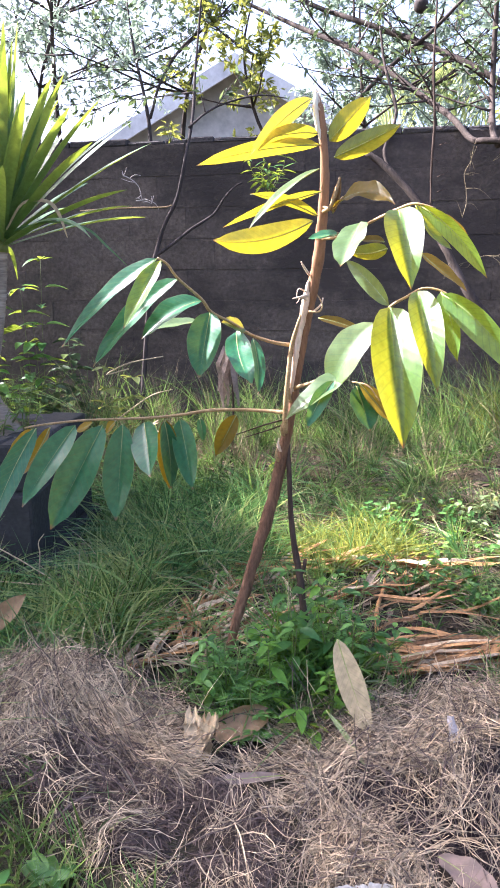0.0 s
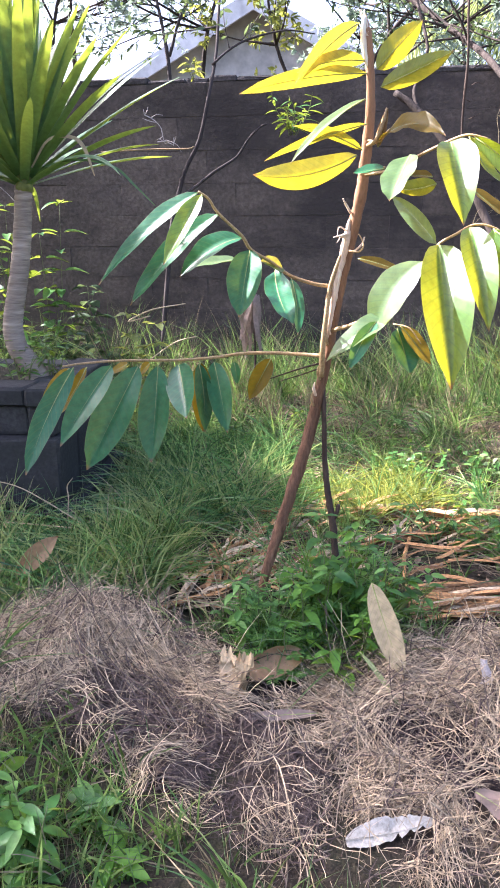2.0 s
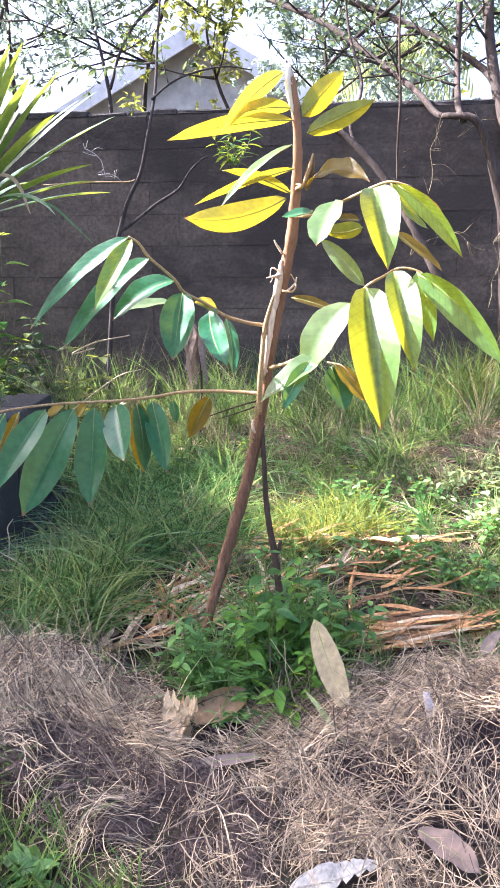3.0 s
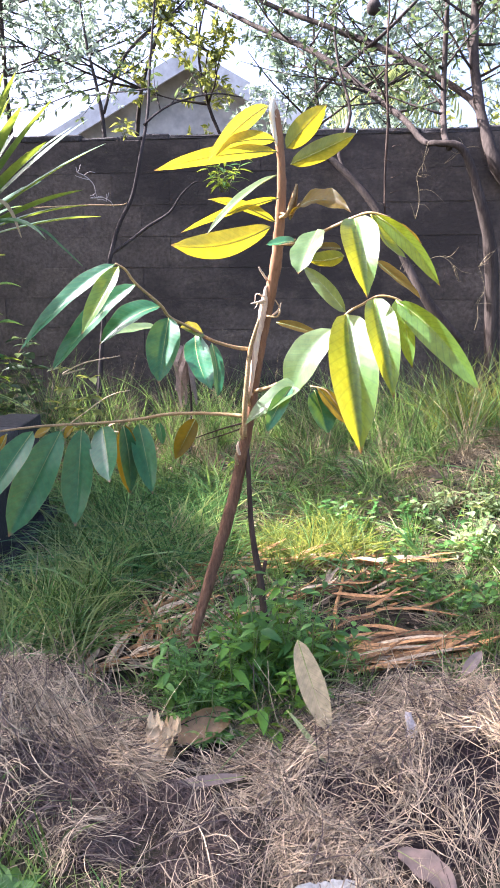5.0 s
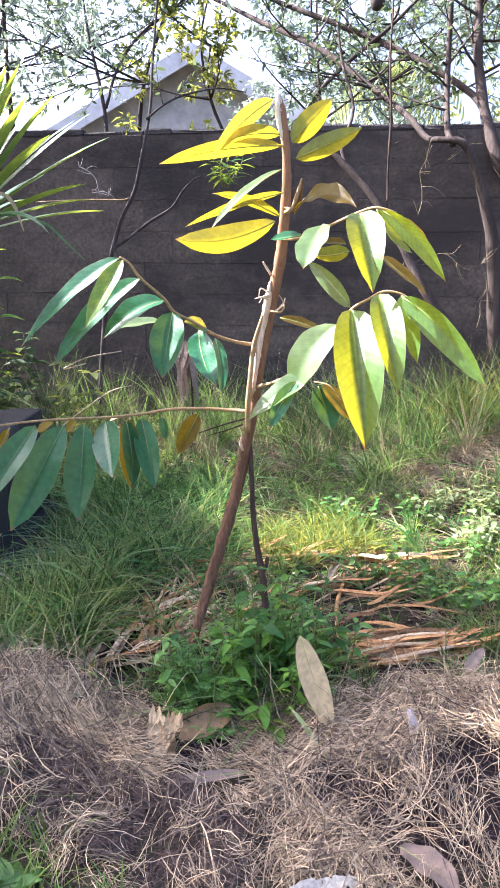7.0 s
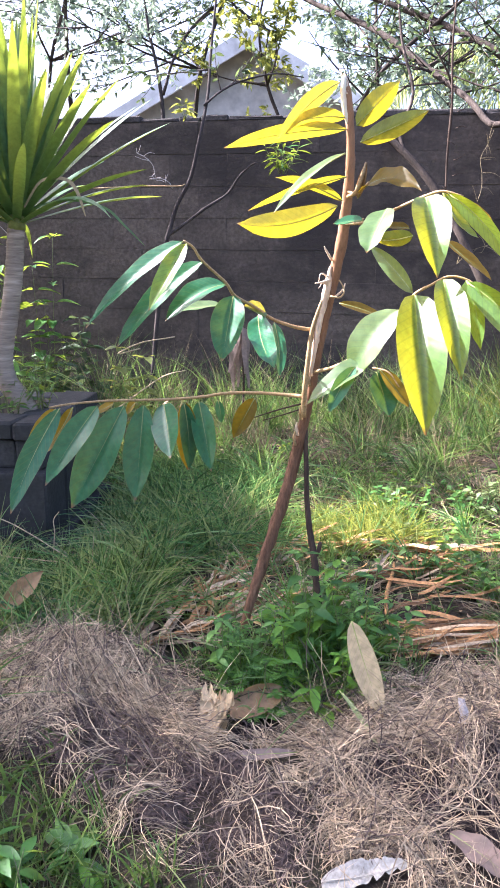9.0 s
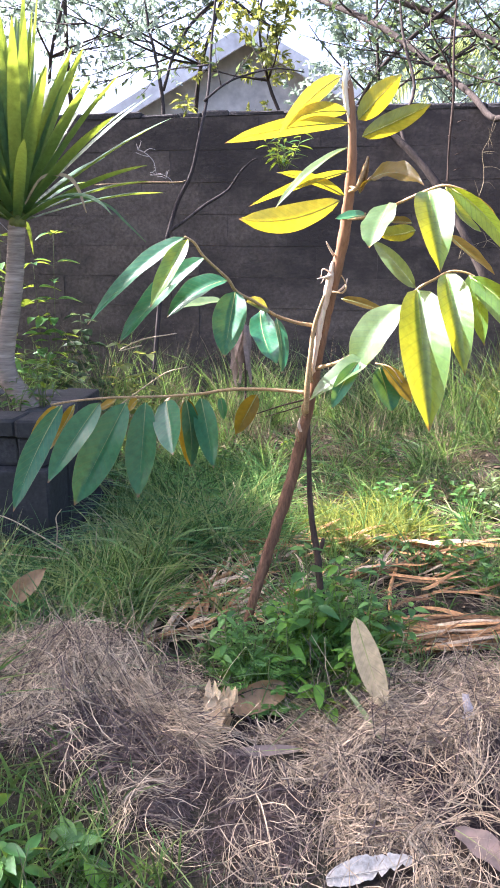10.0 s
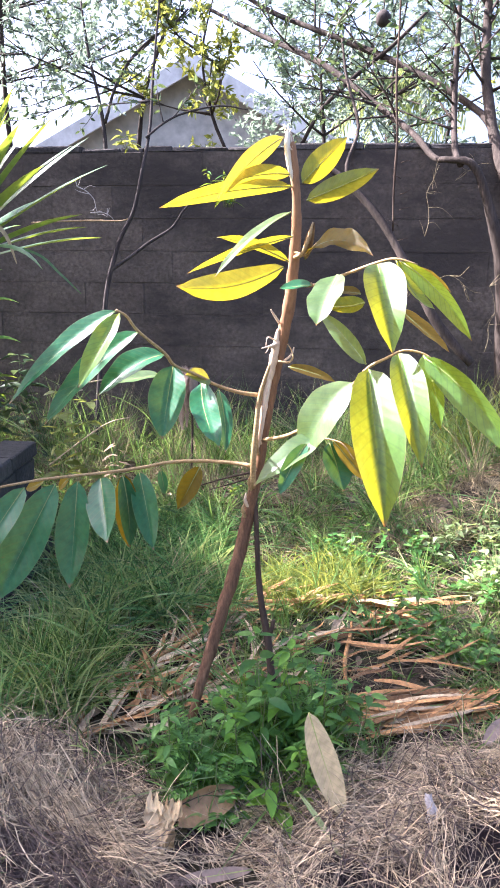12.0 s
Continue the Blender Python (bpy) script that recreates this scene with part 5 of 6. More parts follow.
    # bushes at the foot of the wall
    for k, (x, y, h) in enumerate(((-2.05, 4.5, 1.1), (-2.4, 4.6, 1.3), (-1.75, 4.45, 0.5), (-1.15, 4.35, 0.35))):
        weed("bush", "dark leafy bush in the shade at the wall", (x, y, ground_z(x, y)), h, 6, 0.11, 0.5, M_TREELEAF, 180 + k, 0.3, 8, "bush", "bushes at the wall")
    herb("sprig", "yellow-green young sprig before the wall", (-0.73, 3.45, ground_z(-0.73, 3.45)), 0.70, 4, 0.095, 0.5, M_YELLOWLEAF, 200, 0.12, 6, "plant")
    withered((-0.23, 4.0), 0.74)
    weed("dead_weed", "dry brown withered weed before the wall", (-0.62, 3.9, ground_z(-0.62, 3.9)), 0.4, 5, 0.1, 0.22, M_LITTER, 211, 0.2, 5, "plant")
    weed("leafy_sprig", "bright leafy sprig on a thin stem before the wall", (-0.038, 4.550, 1.687), 0.22, 9, 0.10, 0.2, M_WEED, 201, 0.7, 9, "plant")
    weed("leafy_sprig", "small yellow-green shoot at the top of the wall", (-0.619, 4.500, 1.978), 0.12, 4, 0.08, 0.35, M_YELLOWLEAF, 202, 0.5, 5, "plant")
    weed("planter_weed", "thin weeds in the planter", (-1.05, 2.66, 0.5), 0.22, 10, 0.045, 0.35, M_WEED, 203, 0.7, 6, "weed")
    weed("planter_weed", "thin weeds in the planter", (-0.95, 2.72, 0.5), 0.3, 6, 0.06, 0.35, M_WEED, 204, 0.4, 6, "weed")


build_weeds()


# ---- lying things ----
def curled_leaf(name, label, base, tip, width, mat, roll=0, sag=0.0, fold=0.3, shape=0.0, wavy=0.03, seed=0, rest=False):
    if rest:
        base, tip = [(p[0], p[1], straw_z(p[0], p[1]) + 0.030) for p in (base, tip)]
    c = (np.array(base) + np.array(tip)) / 2
    e = base_of(name, tuple(c))
    tagged(e, label, "leaf", "fallen leaves")
    blade(base, tip, width, roll, sag, fold, mat, shape, wavy, seed, 0.48, 0.0, "blade", e)
    return e


def build_litter():
    curled_leaf("fallen_leaf", "large pale tan dead leaf standing against the weeds", (0.191, 1.630, 0.222), (0.261, 1.500, 0.045), 0.064, M_DRYLEAF, fold=0.12, wavy=0.006, seed=1)
    # stiff leaf bent like a bowl
    e = base_of("fallen_leaf", (-0.036, 1.550, 0.03))
    tagged(e, "stiff tan dead leaf bent like a bowl below the weeds", "leaf", "fallen leaves")
    v, uv, n, m = [], [], 18, 10
    for i in range(n + 1):
        u = i / n
        for k in range(m + 1):
            q = 2 * k / m - 1
            h = 0.030 * math.sin(math.pi * (0.07 + 0.92 * u)) ** 0.6
            v.append((-0.100 + 0.125 * u, 1.572 + 0.03 * (u - 0.5) + 0.022 * q + 0.016 * (1 - q * q), 0.016 + 0.026 * u + h * q + 0.003 * noise.noise(Vector((u * 7, q * 3, 2)))))
            uv.append((q, u))
    f = [(i * (m + 1) + k, i * (m + 1) + k + 1, (i + 1) * (m + 1) + k + 1, (i + 1) * (m + 1) + k) for i in range(n) for k in range(m)]
    piece("blade", mesh_of("blade", v, f, M_BROWNLEAF, True, uv), e)
    rib = [(*v[i * (m + 1) + 7], 0.0017 - 0.0015 * i / n) for i in range(0, n + 1, 3)]
    piece("midrib", mesh_of("midrib", *tube(rib, 5, 2), M_BARKDARK), e)
    curled_leaf("fallen_leaf", "flat grey-brown dead leaf lying on the straw", (0.062, 1.416, 0.017), (-0.112, 1.358, 0.046), 0.028, M_GREYLEAF, roll=62, fold=0.12, seed=3, rest=True)
    curled_leaf("fallen_leaf", "dull brown dead leaf lying on the straw", (0.350, 1.195, 0.023), (0.440, 1.100, 0.010), 0.060, M_GREYLEAF, roll=62, fold=0.35, wavy=0.06, seed=4, rest=True)
    curled_leaf("fallen_leaf", "brown dead leaf leaning in the grass", (-0.795, 1.870, 0.092), (-0.685, 1.930, 0.190), 0.062, M_BROWNLEAF, roll=10, fold=0.6, seed=5)
    curled_leaf("fallen_leaf", "curled tan dead leaf at the side of the heap", (-0.683, 1.420, -0.042), (-0.645, 1.470, 0.010), 0.029, M_DRYLEAF, roll=30, fold=0.5, seed=6)
    curled_leaf("fallen_leaf", "dull green leaf hanging over the straw", (0.162, 1.550, 0.080), (0.249, 1.420, 0.009), 0.012, M_WEEDPALE, roll=20, fold=0.3, seed=7)
    curled_leaf("fallen_leaf", "reddish dead leaf on the frond", (0.597, 1.950, 0.016), (0.666, 1.950, -0.003), 0.037, M_BROWNLEAF, roll=40, seed=8)
    curled_leaf("fallen_leaf", "small grey dead leaf beside the frond", (0.657, 1.770, 0.038), (0.725, 1.820, 0.086), 0.031, M_GREYLEAF, roll=30, seed=9)
    # torn pale leaf: ragged lobes left along its rib
    e = base_of("torn_leaf", (0.174, 1.084, -0.006))
    tagged(e, "torn whitish dead leaf lying on the straw", "leaf")
    x0, y0 = 0.174, 1.084
    z0 = straw_z(x0, y0) + 0.020
    v, f, n = [], [], 48
    for i in range(n + 1):
        u = i / n
        w = 0.019 * math.sin(math.pi * (0.04 + 0.94 * u ** 0.8)) ** 0.6
        saw = ((u - 0.42) / 0.15) % 1.0 if u > 0.42 else 0.0
        for k, q in enumerate((-1, -0.6, -0.25, 0, 0.3, 0.65, 1)):
            e_ = w * q * (1 - 0.62 * saw ** 2 if q < 0 else 1 - 0.25 * saw ** 3) * (1 + 0.14 * noise.noise(Vector((u * 22, q, 5))))
            qx, qy = -0.075 + 0.16 * u + 0.25 * -e_, -0.004 + 0.042 * u + e_
            v.append((x0 + qx, y0 + qy, z0 + 0.42 * qy + 0.007 * noise.noise(Vector((qx * 45, qy * 45, 2))) + 0.22 * abs(e_)))
    f = [(i * 7 + k, i * 7 + k + 1, (i + 1) * 7 + k + 1, (i + 1) * 7 + k) for i in range(n) for k in range(6)]
    piece("blade", mesh_of("blade", v, f, M_PALE), e)
    v, f = tube([(x0 - 0.075, y0 - 0.003, z0 + 0.003, 0.0014), (x0 - 0.02, y0 + 0.006, z0 + 0.006, 0.0014), (x0 + 0.04, y0 + 0.018, z0 + 0.012, 0.0011), (x0 + 0.085, y0 + 0.04, z0 + 0.02, 0.0006)], 5, 4)
    piece("midrib", mesh_of("midrib", v, f, M_PALE), e)
    # crumpled leaf: creased ragged sheets
    e = base_of("crumpled_leaf", (-0.137, 1.508, -0.014))
    tagged(e, "crumpled pale tan dead leaf on the straw", "leaf")
    x0, y0 = -0.137, 1.500
    z0 = straw_z(x0, y0) + 0.018
    for part_no, (ox, oz, wide, tall, lean) in enumerate(((-0.006, 0.010, 0.029, 0.100, 0.25), (0.026, 0.022, 0.021, 0.056, -0.45), (0.012, -0.026, 0.023, 0.060, 0.4))):
        v, rows, cols = [], 20, 11
        for i in range(rows + 1):
            s_ = i / rows
            w = wide * (0.28 + 0.72 * math.sin(math.pi * min(1, 0.06 + 0.9 * s_))) * (1 + 0.5 * noise.noise(Vector((s_ * 5.5, part_no * 3, 1))) + 0.22 * noise.noise(Vector((s_ * 14, part_no, 4))))
            for k in range(cols):
                q = 2 * k / (cols - 1) - 1
                h = 0.034 * noise.noise(Vector((s_ * 4, q * 1.6, 7 + part_no))) + 0.018 * noise.noise(Vector((s_ * 9, q * 2.5, 3)))
                v.append((x0 + ox + lean * tall * (s_ - 0.5) * 0.5 + q * w, y0 - 0.6 * tall * (s_ - 0.5) + h, z0 + oz + 0.035 + 0.75 * tall * (0.5 - s_) + 0.5 * h + 0.010 * q * q))
        f = [(i * cols + k, i * cols + k + 1, (i + 1) * cols + k + 1, (i + 1) * cols + k) for i in range(rows) for k in range(cols - 1)]
        piece("blade", mesh_of("blade", v, f, M_CRUMPLED, False), e)
    # small pale scrap
    rng = random.Random(6)
    x0, y0, z0 = 0.457, 1.540, 0.032
    e = base_of("bark_scrap", (x0, y0, z0))
    tagged(e, "small pale grey scrap of bark on the straw", "litter")
    v = []
    for i in range(8):
        s = i / 7
        for k in range(5):
            q = k / 2 - 1
            w = 0.015 * (1 - 0.5 * s) + rng.uniform(-.002, .002)
            v.append((x0 + q * w + 0.004 * math.sin(s * 5), y0 + 0.022 * (s - 0.5) - 0.005 * (1 - q * q), z0 - 0.012 + 0.055 * s + 0.003 * noise.noise(Vector((s * 6, q * 3, 1)))))
    f = [(i * 5 + k, i * 5 + k + 1, i * 5 + k + 6, i * 5 + k + 5) for i in range(7) for k in range(4)]
    piece("scrap", mesh_of("scrap", v, f, M_SCRAP), e)


def dry_stalks():
    rng = random.Random(15)
    e = base_of("dry_stalk", (-0.708, 2.250, 0.095))
    tagged(e, "thin pale dry grass stalk", "stalk", "dry stalks")
    v, f = tube([(-0.708, 2.250, 0.095, 0.0023), (-0.820, 2.250, 0.168, 0.0023), (-0.935, 2.250, 0.229, 0.0019), (-1.072, 2.250, 0.255, 0.0014)], 5, 5, 0.05, 3)
    piece("stem", mesh_of("stem", v, f, M_STRAW), e)
    e = base_of("dry_stalk", (-0.689, 2.200, 0.100))
    tagged(e, "thin pale dry grass stalk", "stalk", "dry stalks")
    v, f = tube([(-0.689, 2.200, 0.100, 0.0025), (-0.825, 2.200, 0.110, 0.0023), (-0.981, 2.200, 0.119, 0.0019), (-1.080, 2.200, 0.122, 0.0013)], 5, 5, 0.05, 3)
    piece("stem", mesh_of("stem", v, f, M_STRAW), e)
    e = base_of("dry_stalk", (-0.780, 2.300, 0.089))
    tagged(e, "thin pale dry grass stalk", "stalk", "dry stalks")
    v, f = tube([(-0.780, 2.300, 0.089, 0.0024), (-0.772, 2.300, 0.173, 0.0022), (-0.774, 2.300, 0.215, 0.0020), (-0.753, 2.300, 0.246, 0.0012)], 5, 5, 0.05, 3)
    piece("stem", mesh_of("stem", v, f, M_STRAW), e)
    e = base_of("dry_stalk", (-0.789, 3.900, 0.658))
    tagged(e, "thin pale dry grass stalk", "stalk", "dry stalks")
    v, f = tube([(-0.789, 3.900, 0.658, 0.0037), (-0.914, 3.900, 0.626, 0.0037), (-0.788, 3.900, 0.689, 0.0037), (-0.595, 3.900, 0.727, 0.0031)], 5, 5, 0.05, 3)
    piece("stem", mesh_of("stem", v, f, M_STRAW), e)
    e = base_of("dry_stalk", (-0.793, 3.200, 0.417))
    tagged(e, "thin pale dry grass stalk", "stalk", "dry stalks")
    v, f = tube([(-0.793, 3.200, 0.417, 0.0034), (-0.673, 3.200, 0.509, 0.0031), (-0.541, 3.200, 0.601, 0.0028), (-0.438, 3.200, 0.632, 0.0018)], 5, 5, 0.05, 3)
    piece("stem", mesh_of("stem", v, f, M_STRAW), e)
    def spray(label, at, way, size, n, seed, r=0.0032, mat=M_SCRAP):
        """A dead twig with short side twigs."""
        rg = random.Random(seed)
        t = base_of("dead_twig", at)
        tagged(t, label, "twig", "dead twigs")
        p, d, pts = np.array(at, float), np.array(way, float), []
        d /= np.linalg.norm(d)
        for i in range(6):
            pts.append((*p, r * (1 - 0.13 * i)))
            d = d + np.array((rg.gauss(0, 0.35), 0, rg.gauss(0, 0.35)))
            d /= np.linalg.norm(d)
            p = p + d * size / 5
        piece("stem", mesh_of("stem", *tube(pts, 5, 3), mat), t)
        for k in range(n):
            q = np.array(pts[rg.randint(0, 5)][:3])
            w = np.array((rg.uniform(-1, 1), rg.uniform(-.3, .1), rg.uniform(-.7, 1)))
            ln = size * rg.uniform(0.15, 0.42)
            side = [(*q, r * 0.7), (*(q + w * ln * 0.5 + np.array((0, 0, rg.uniform(-.2, .2) * ln))), r * 0.55), (*(q + w * ln), r * 0.3)]
            piece("side_twig", mesh_of("side_twig", *tube(side, 4, 3), mat), t)
    spray("pale curled dead twig hanging before the wall", (-0.87, 4.3, 1.74), (0.45, 0, -0.9), 0.20, 7, 1)
    spray("pale curled dead twig hanging before the wall", (-0.80, 4.3, 1.60), (0.9, 0, 0.3), 0.16, 5, 2)
    spray("pale thorny dead twig before the wall", (1.14, 4.5, 1.52), (0.3, 0, 1), 0.42, 9, 3, 0.0018, M_DEADGRASS)
    spray("pale thorny dead twig before the wall", (1.30, 4.5, 1.84), (0.6, 0, 0.25), 0.24, 6, 4, 0.0018, M_DEADGRASS)
    spray("pale thorny dead twig before the wall", (1.42, 4.45, 1.15), (0.15, 0, 1), 0.50, 10, 5, 0.0018, M_DEADGRASS)
    spray("pale thorny dead twig before the wall", (1.52, 4.4, 0.85), (-0.1, 0, 1), 0.40, 7, 6, 0.0018, M_DEADGRASS)
    spray("pale thorny dead twig before the wall", (-1.62, 4.3, 1.05), (0.2, 0, 1), 0.35, 9, 7, 0.003)
    e = base_of("dry_vine", (-1.102, 4.200, 1.533))
    tagged(e, "thin pale straight dry stem before the wall", "stalk", "dry stalks")
    v, f = tube([(-1.102, 4.200, 1.533, 0.0032), (-0.815, 4.200, 1.548, 0.0042), (-0.624, 4.200, 1.550, 0.0038), (-0.576, 4.200, 1.562, 0.0026)], 5, 5, 0.05, 3)
    piece("stem", mesh_of("stem", v, f, M_TWIG), e)


build_litter()
dry_stalks()


# ---- dead palm fronds ----
def frond(label, rib, n, length, angle, seed, lift=0.03, side_both=True, wid=0.022, bow=0.0, mess=0.0, stagger=0.0, pale=0.2):
    rng = random.Random(seed)
    e = base_of("dead_palm_frond", rib[0][:3])
    tagged(e, label, "frond", "dead fronds")
    v, f = tube(rib, 8, 5, 0.08, seed)
    piece("rib", mesh_of("rib", v, f, M_FROND), e)
    pts = smooth_line(rib, 12)
    for k in range(n):
        i = min(int((0.04 + 0.94 * k / n) * (len(pts) - 1)), len(pts) - 2)
        p = pts[i][:3]
        a = (pts[i + 1] - pts[i])[:3]
        a = a / np.linalg.norm(a)
        sg = -1 if (side_both and k % 2) else 1
        an = sg * (angle + rng.uniform(-1, 1) * (0.07 if abs(angle) > 1 else 0.34) + rng.gauss(0, mess))
        d = np.array((a[0] * math.cos(an) - a[1] * math.sin(an), a[0] * math.sin(an) + a[1] * math.cos(an), 0))
        sd = np.array((-d[1], d[0], 0))
        p = p + d * rng.uniform(-0.3, 1) * stagger
        ln = length * rng.uniform(0.5, 1.15)
        bend = bow + rng.uniform(-0.16, 0.16) * (0.5 if bow > 0.2 else 1)
        z0 = rng.uniform(0.0, lift)
        tw, tilt, crease = rng.uniform(-0.8, 0.8) * (0.5 if bow > 0.2 else 1), rng.uniform(-0.2, 0.35), rng.choice((-0.3, 0.2, 0.3))
        vv, ff = [], []
        m = 8
        for j in range(m + 1):
            s = j / m
            w = wid * 0.5 * rng.uniform(0.92, 1.05) * (min(1, 0.5 + 3 * s)) * (1 - s ** 4) + 0.0008
            c = p + d * ln * s + sd * bend * ln * s ** (3 if bow > 0.2 else 2)
            c[2] = max(ground_z(c[0], c[1]), -0.05) + 0.018 + z0 * (0.4 + s) + 0.012 * math.sin(s * 5 + k)
            ct, st_ = math.cos(tw * s + tilt), math.sin(tw * s + tilt)
            for q in (-1, 0, 1):
                h = crease * w if q == 0 else 0
                vv.append(tuple(c + sd * q * w * ct + np.array((0, 0, q * w * st_ + h))))
        for j in range(m):
            for q in range(2):
                b = j * 3 + q
                ff.append((b, b + 1, b + 4, b + 3))
        piece("leaflet", mesh_of("leaflet", vv, ff, M_PALEFROND if rng.random() < pale else M_FROND, False), e)
    return e


def build_fronds():
    frond("dry reddish brown palm frond lying flat behind the straw", [(0.36, 1.84, .0, .007), (0.345, 1.92, .0, .008), (0.35, 2.00, .0, .007), (0.36, 2.08, .0, .005)], 64, 0.40, -1.58, 1, 0.026, False, 0.0145, 0.24, 0.0, 0.12)
    frond("torn dry palm frond behind the flat one", [(0.36, 2.12, .0, .006), (0.38, 2.26, .01, .007), (0.42, 2.40, .02, .006), (0.44, 2.50, .02, .004)], 16, 0.30, -1.5, 6, 0.05, False, 0.016, 0.12, 0.30, 0.15)
    frond("dry tan palm frond behind the sapling", [(-0.12, 2.60, .03, .009), (0.15, 2.64, .03, .010), (0.42, 2.66, .03, .009), (0.62, 2.6, .03, .005)], 34, 0.34, 0.18, 2, 0.06, True, 0.022)
    frond("dry pale palm frond in the grass", [(-0.42, 2.05, .02, .006), (-0.25, 2.22, .02, .007), (-0.1, 2.42, .02, .006), (0.02, 2.58, .02, .004)], 70, 0.24, 0.34, 3, 0.045, True, 0.0155, 0.0, 0.48, 0.12, 0.55)
    frond("dry tan palm frond under the straw", [(-0.40, 1.84, .0, .008), (-0.24, 1.98, .0, .009), (-0.05, 2.12, .0, .007), (0.1, 2.2, .0, .004)], 70, 0.23, 0.34, 4, 0.045, True, 0.0155, 0.1, 0.48, 0.12, 0.5)
    frond("broken dry palm frond beside the sapling", [(0.10, 2.30, .02, .006), (0.26, 2.36, .02, .007), (0.42, 2.44, .02, .006), (0.56, 2.48, .02, .004)], 22, 0.22, 0.35, 5, 0.05, True, 0.017, 0.1, 0.35)


build_fronds()


# ---- straw and grass ----
def straw_cover(x, y):
    """How thickly straw lies at a place, 0 to 1."""
    edge = 1.80 - 0.10 * math.exp(-((x - 0.08) / 0.2) ** 2) + 0.08 * math.exp(-((x + 0.5) / 0.2) ** 2) + 0.05 * math.sin(x * 7) + 0.16 * max(0.0, min(1.0, (x - 0.35) * 3)) - 0.05
    c = max(0.0, min(1.0, (edge - y) / 0.08))
    # bare green corner near the viewer
    near = (x + 0.22) * 0.75 + (y - 1.16) * 1.0
    c *= max(0.0, min(1.0, near / 0.10 + 0.5 + 0.6 * noise.noise(Vector((x * 9, y * 9, 2)))))
    # hollow round the stem
    c *= max(0.0, min(1.0, (math.hypot((x - 0.08) / 1.5, y - 1.76) - 0.09) / 0.05))
    return c


LEAF_PLACES = ((0.04, 1.41, 0.045), (-0.02, 1.39, 0.045), (-0.09, 1.36, 0.045), (0.37, 1.18, 0.032), (0.40, 1.15, 0.032), (0.43, 1.11, 0.032), (0.17, 1.08, 0.050), (-0.14, 1.51, 0.055), (-0.08, 1.54, 0.04), (-0.04, 1.55, 0.045), (0.0, 1.56, 0.04), (0.46, 1.54, 0.030), (0.23, 1.11, 0.035), (0.12, 1.075, 0.022))          # where a fallen leaf lies on top


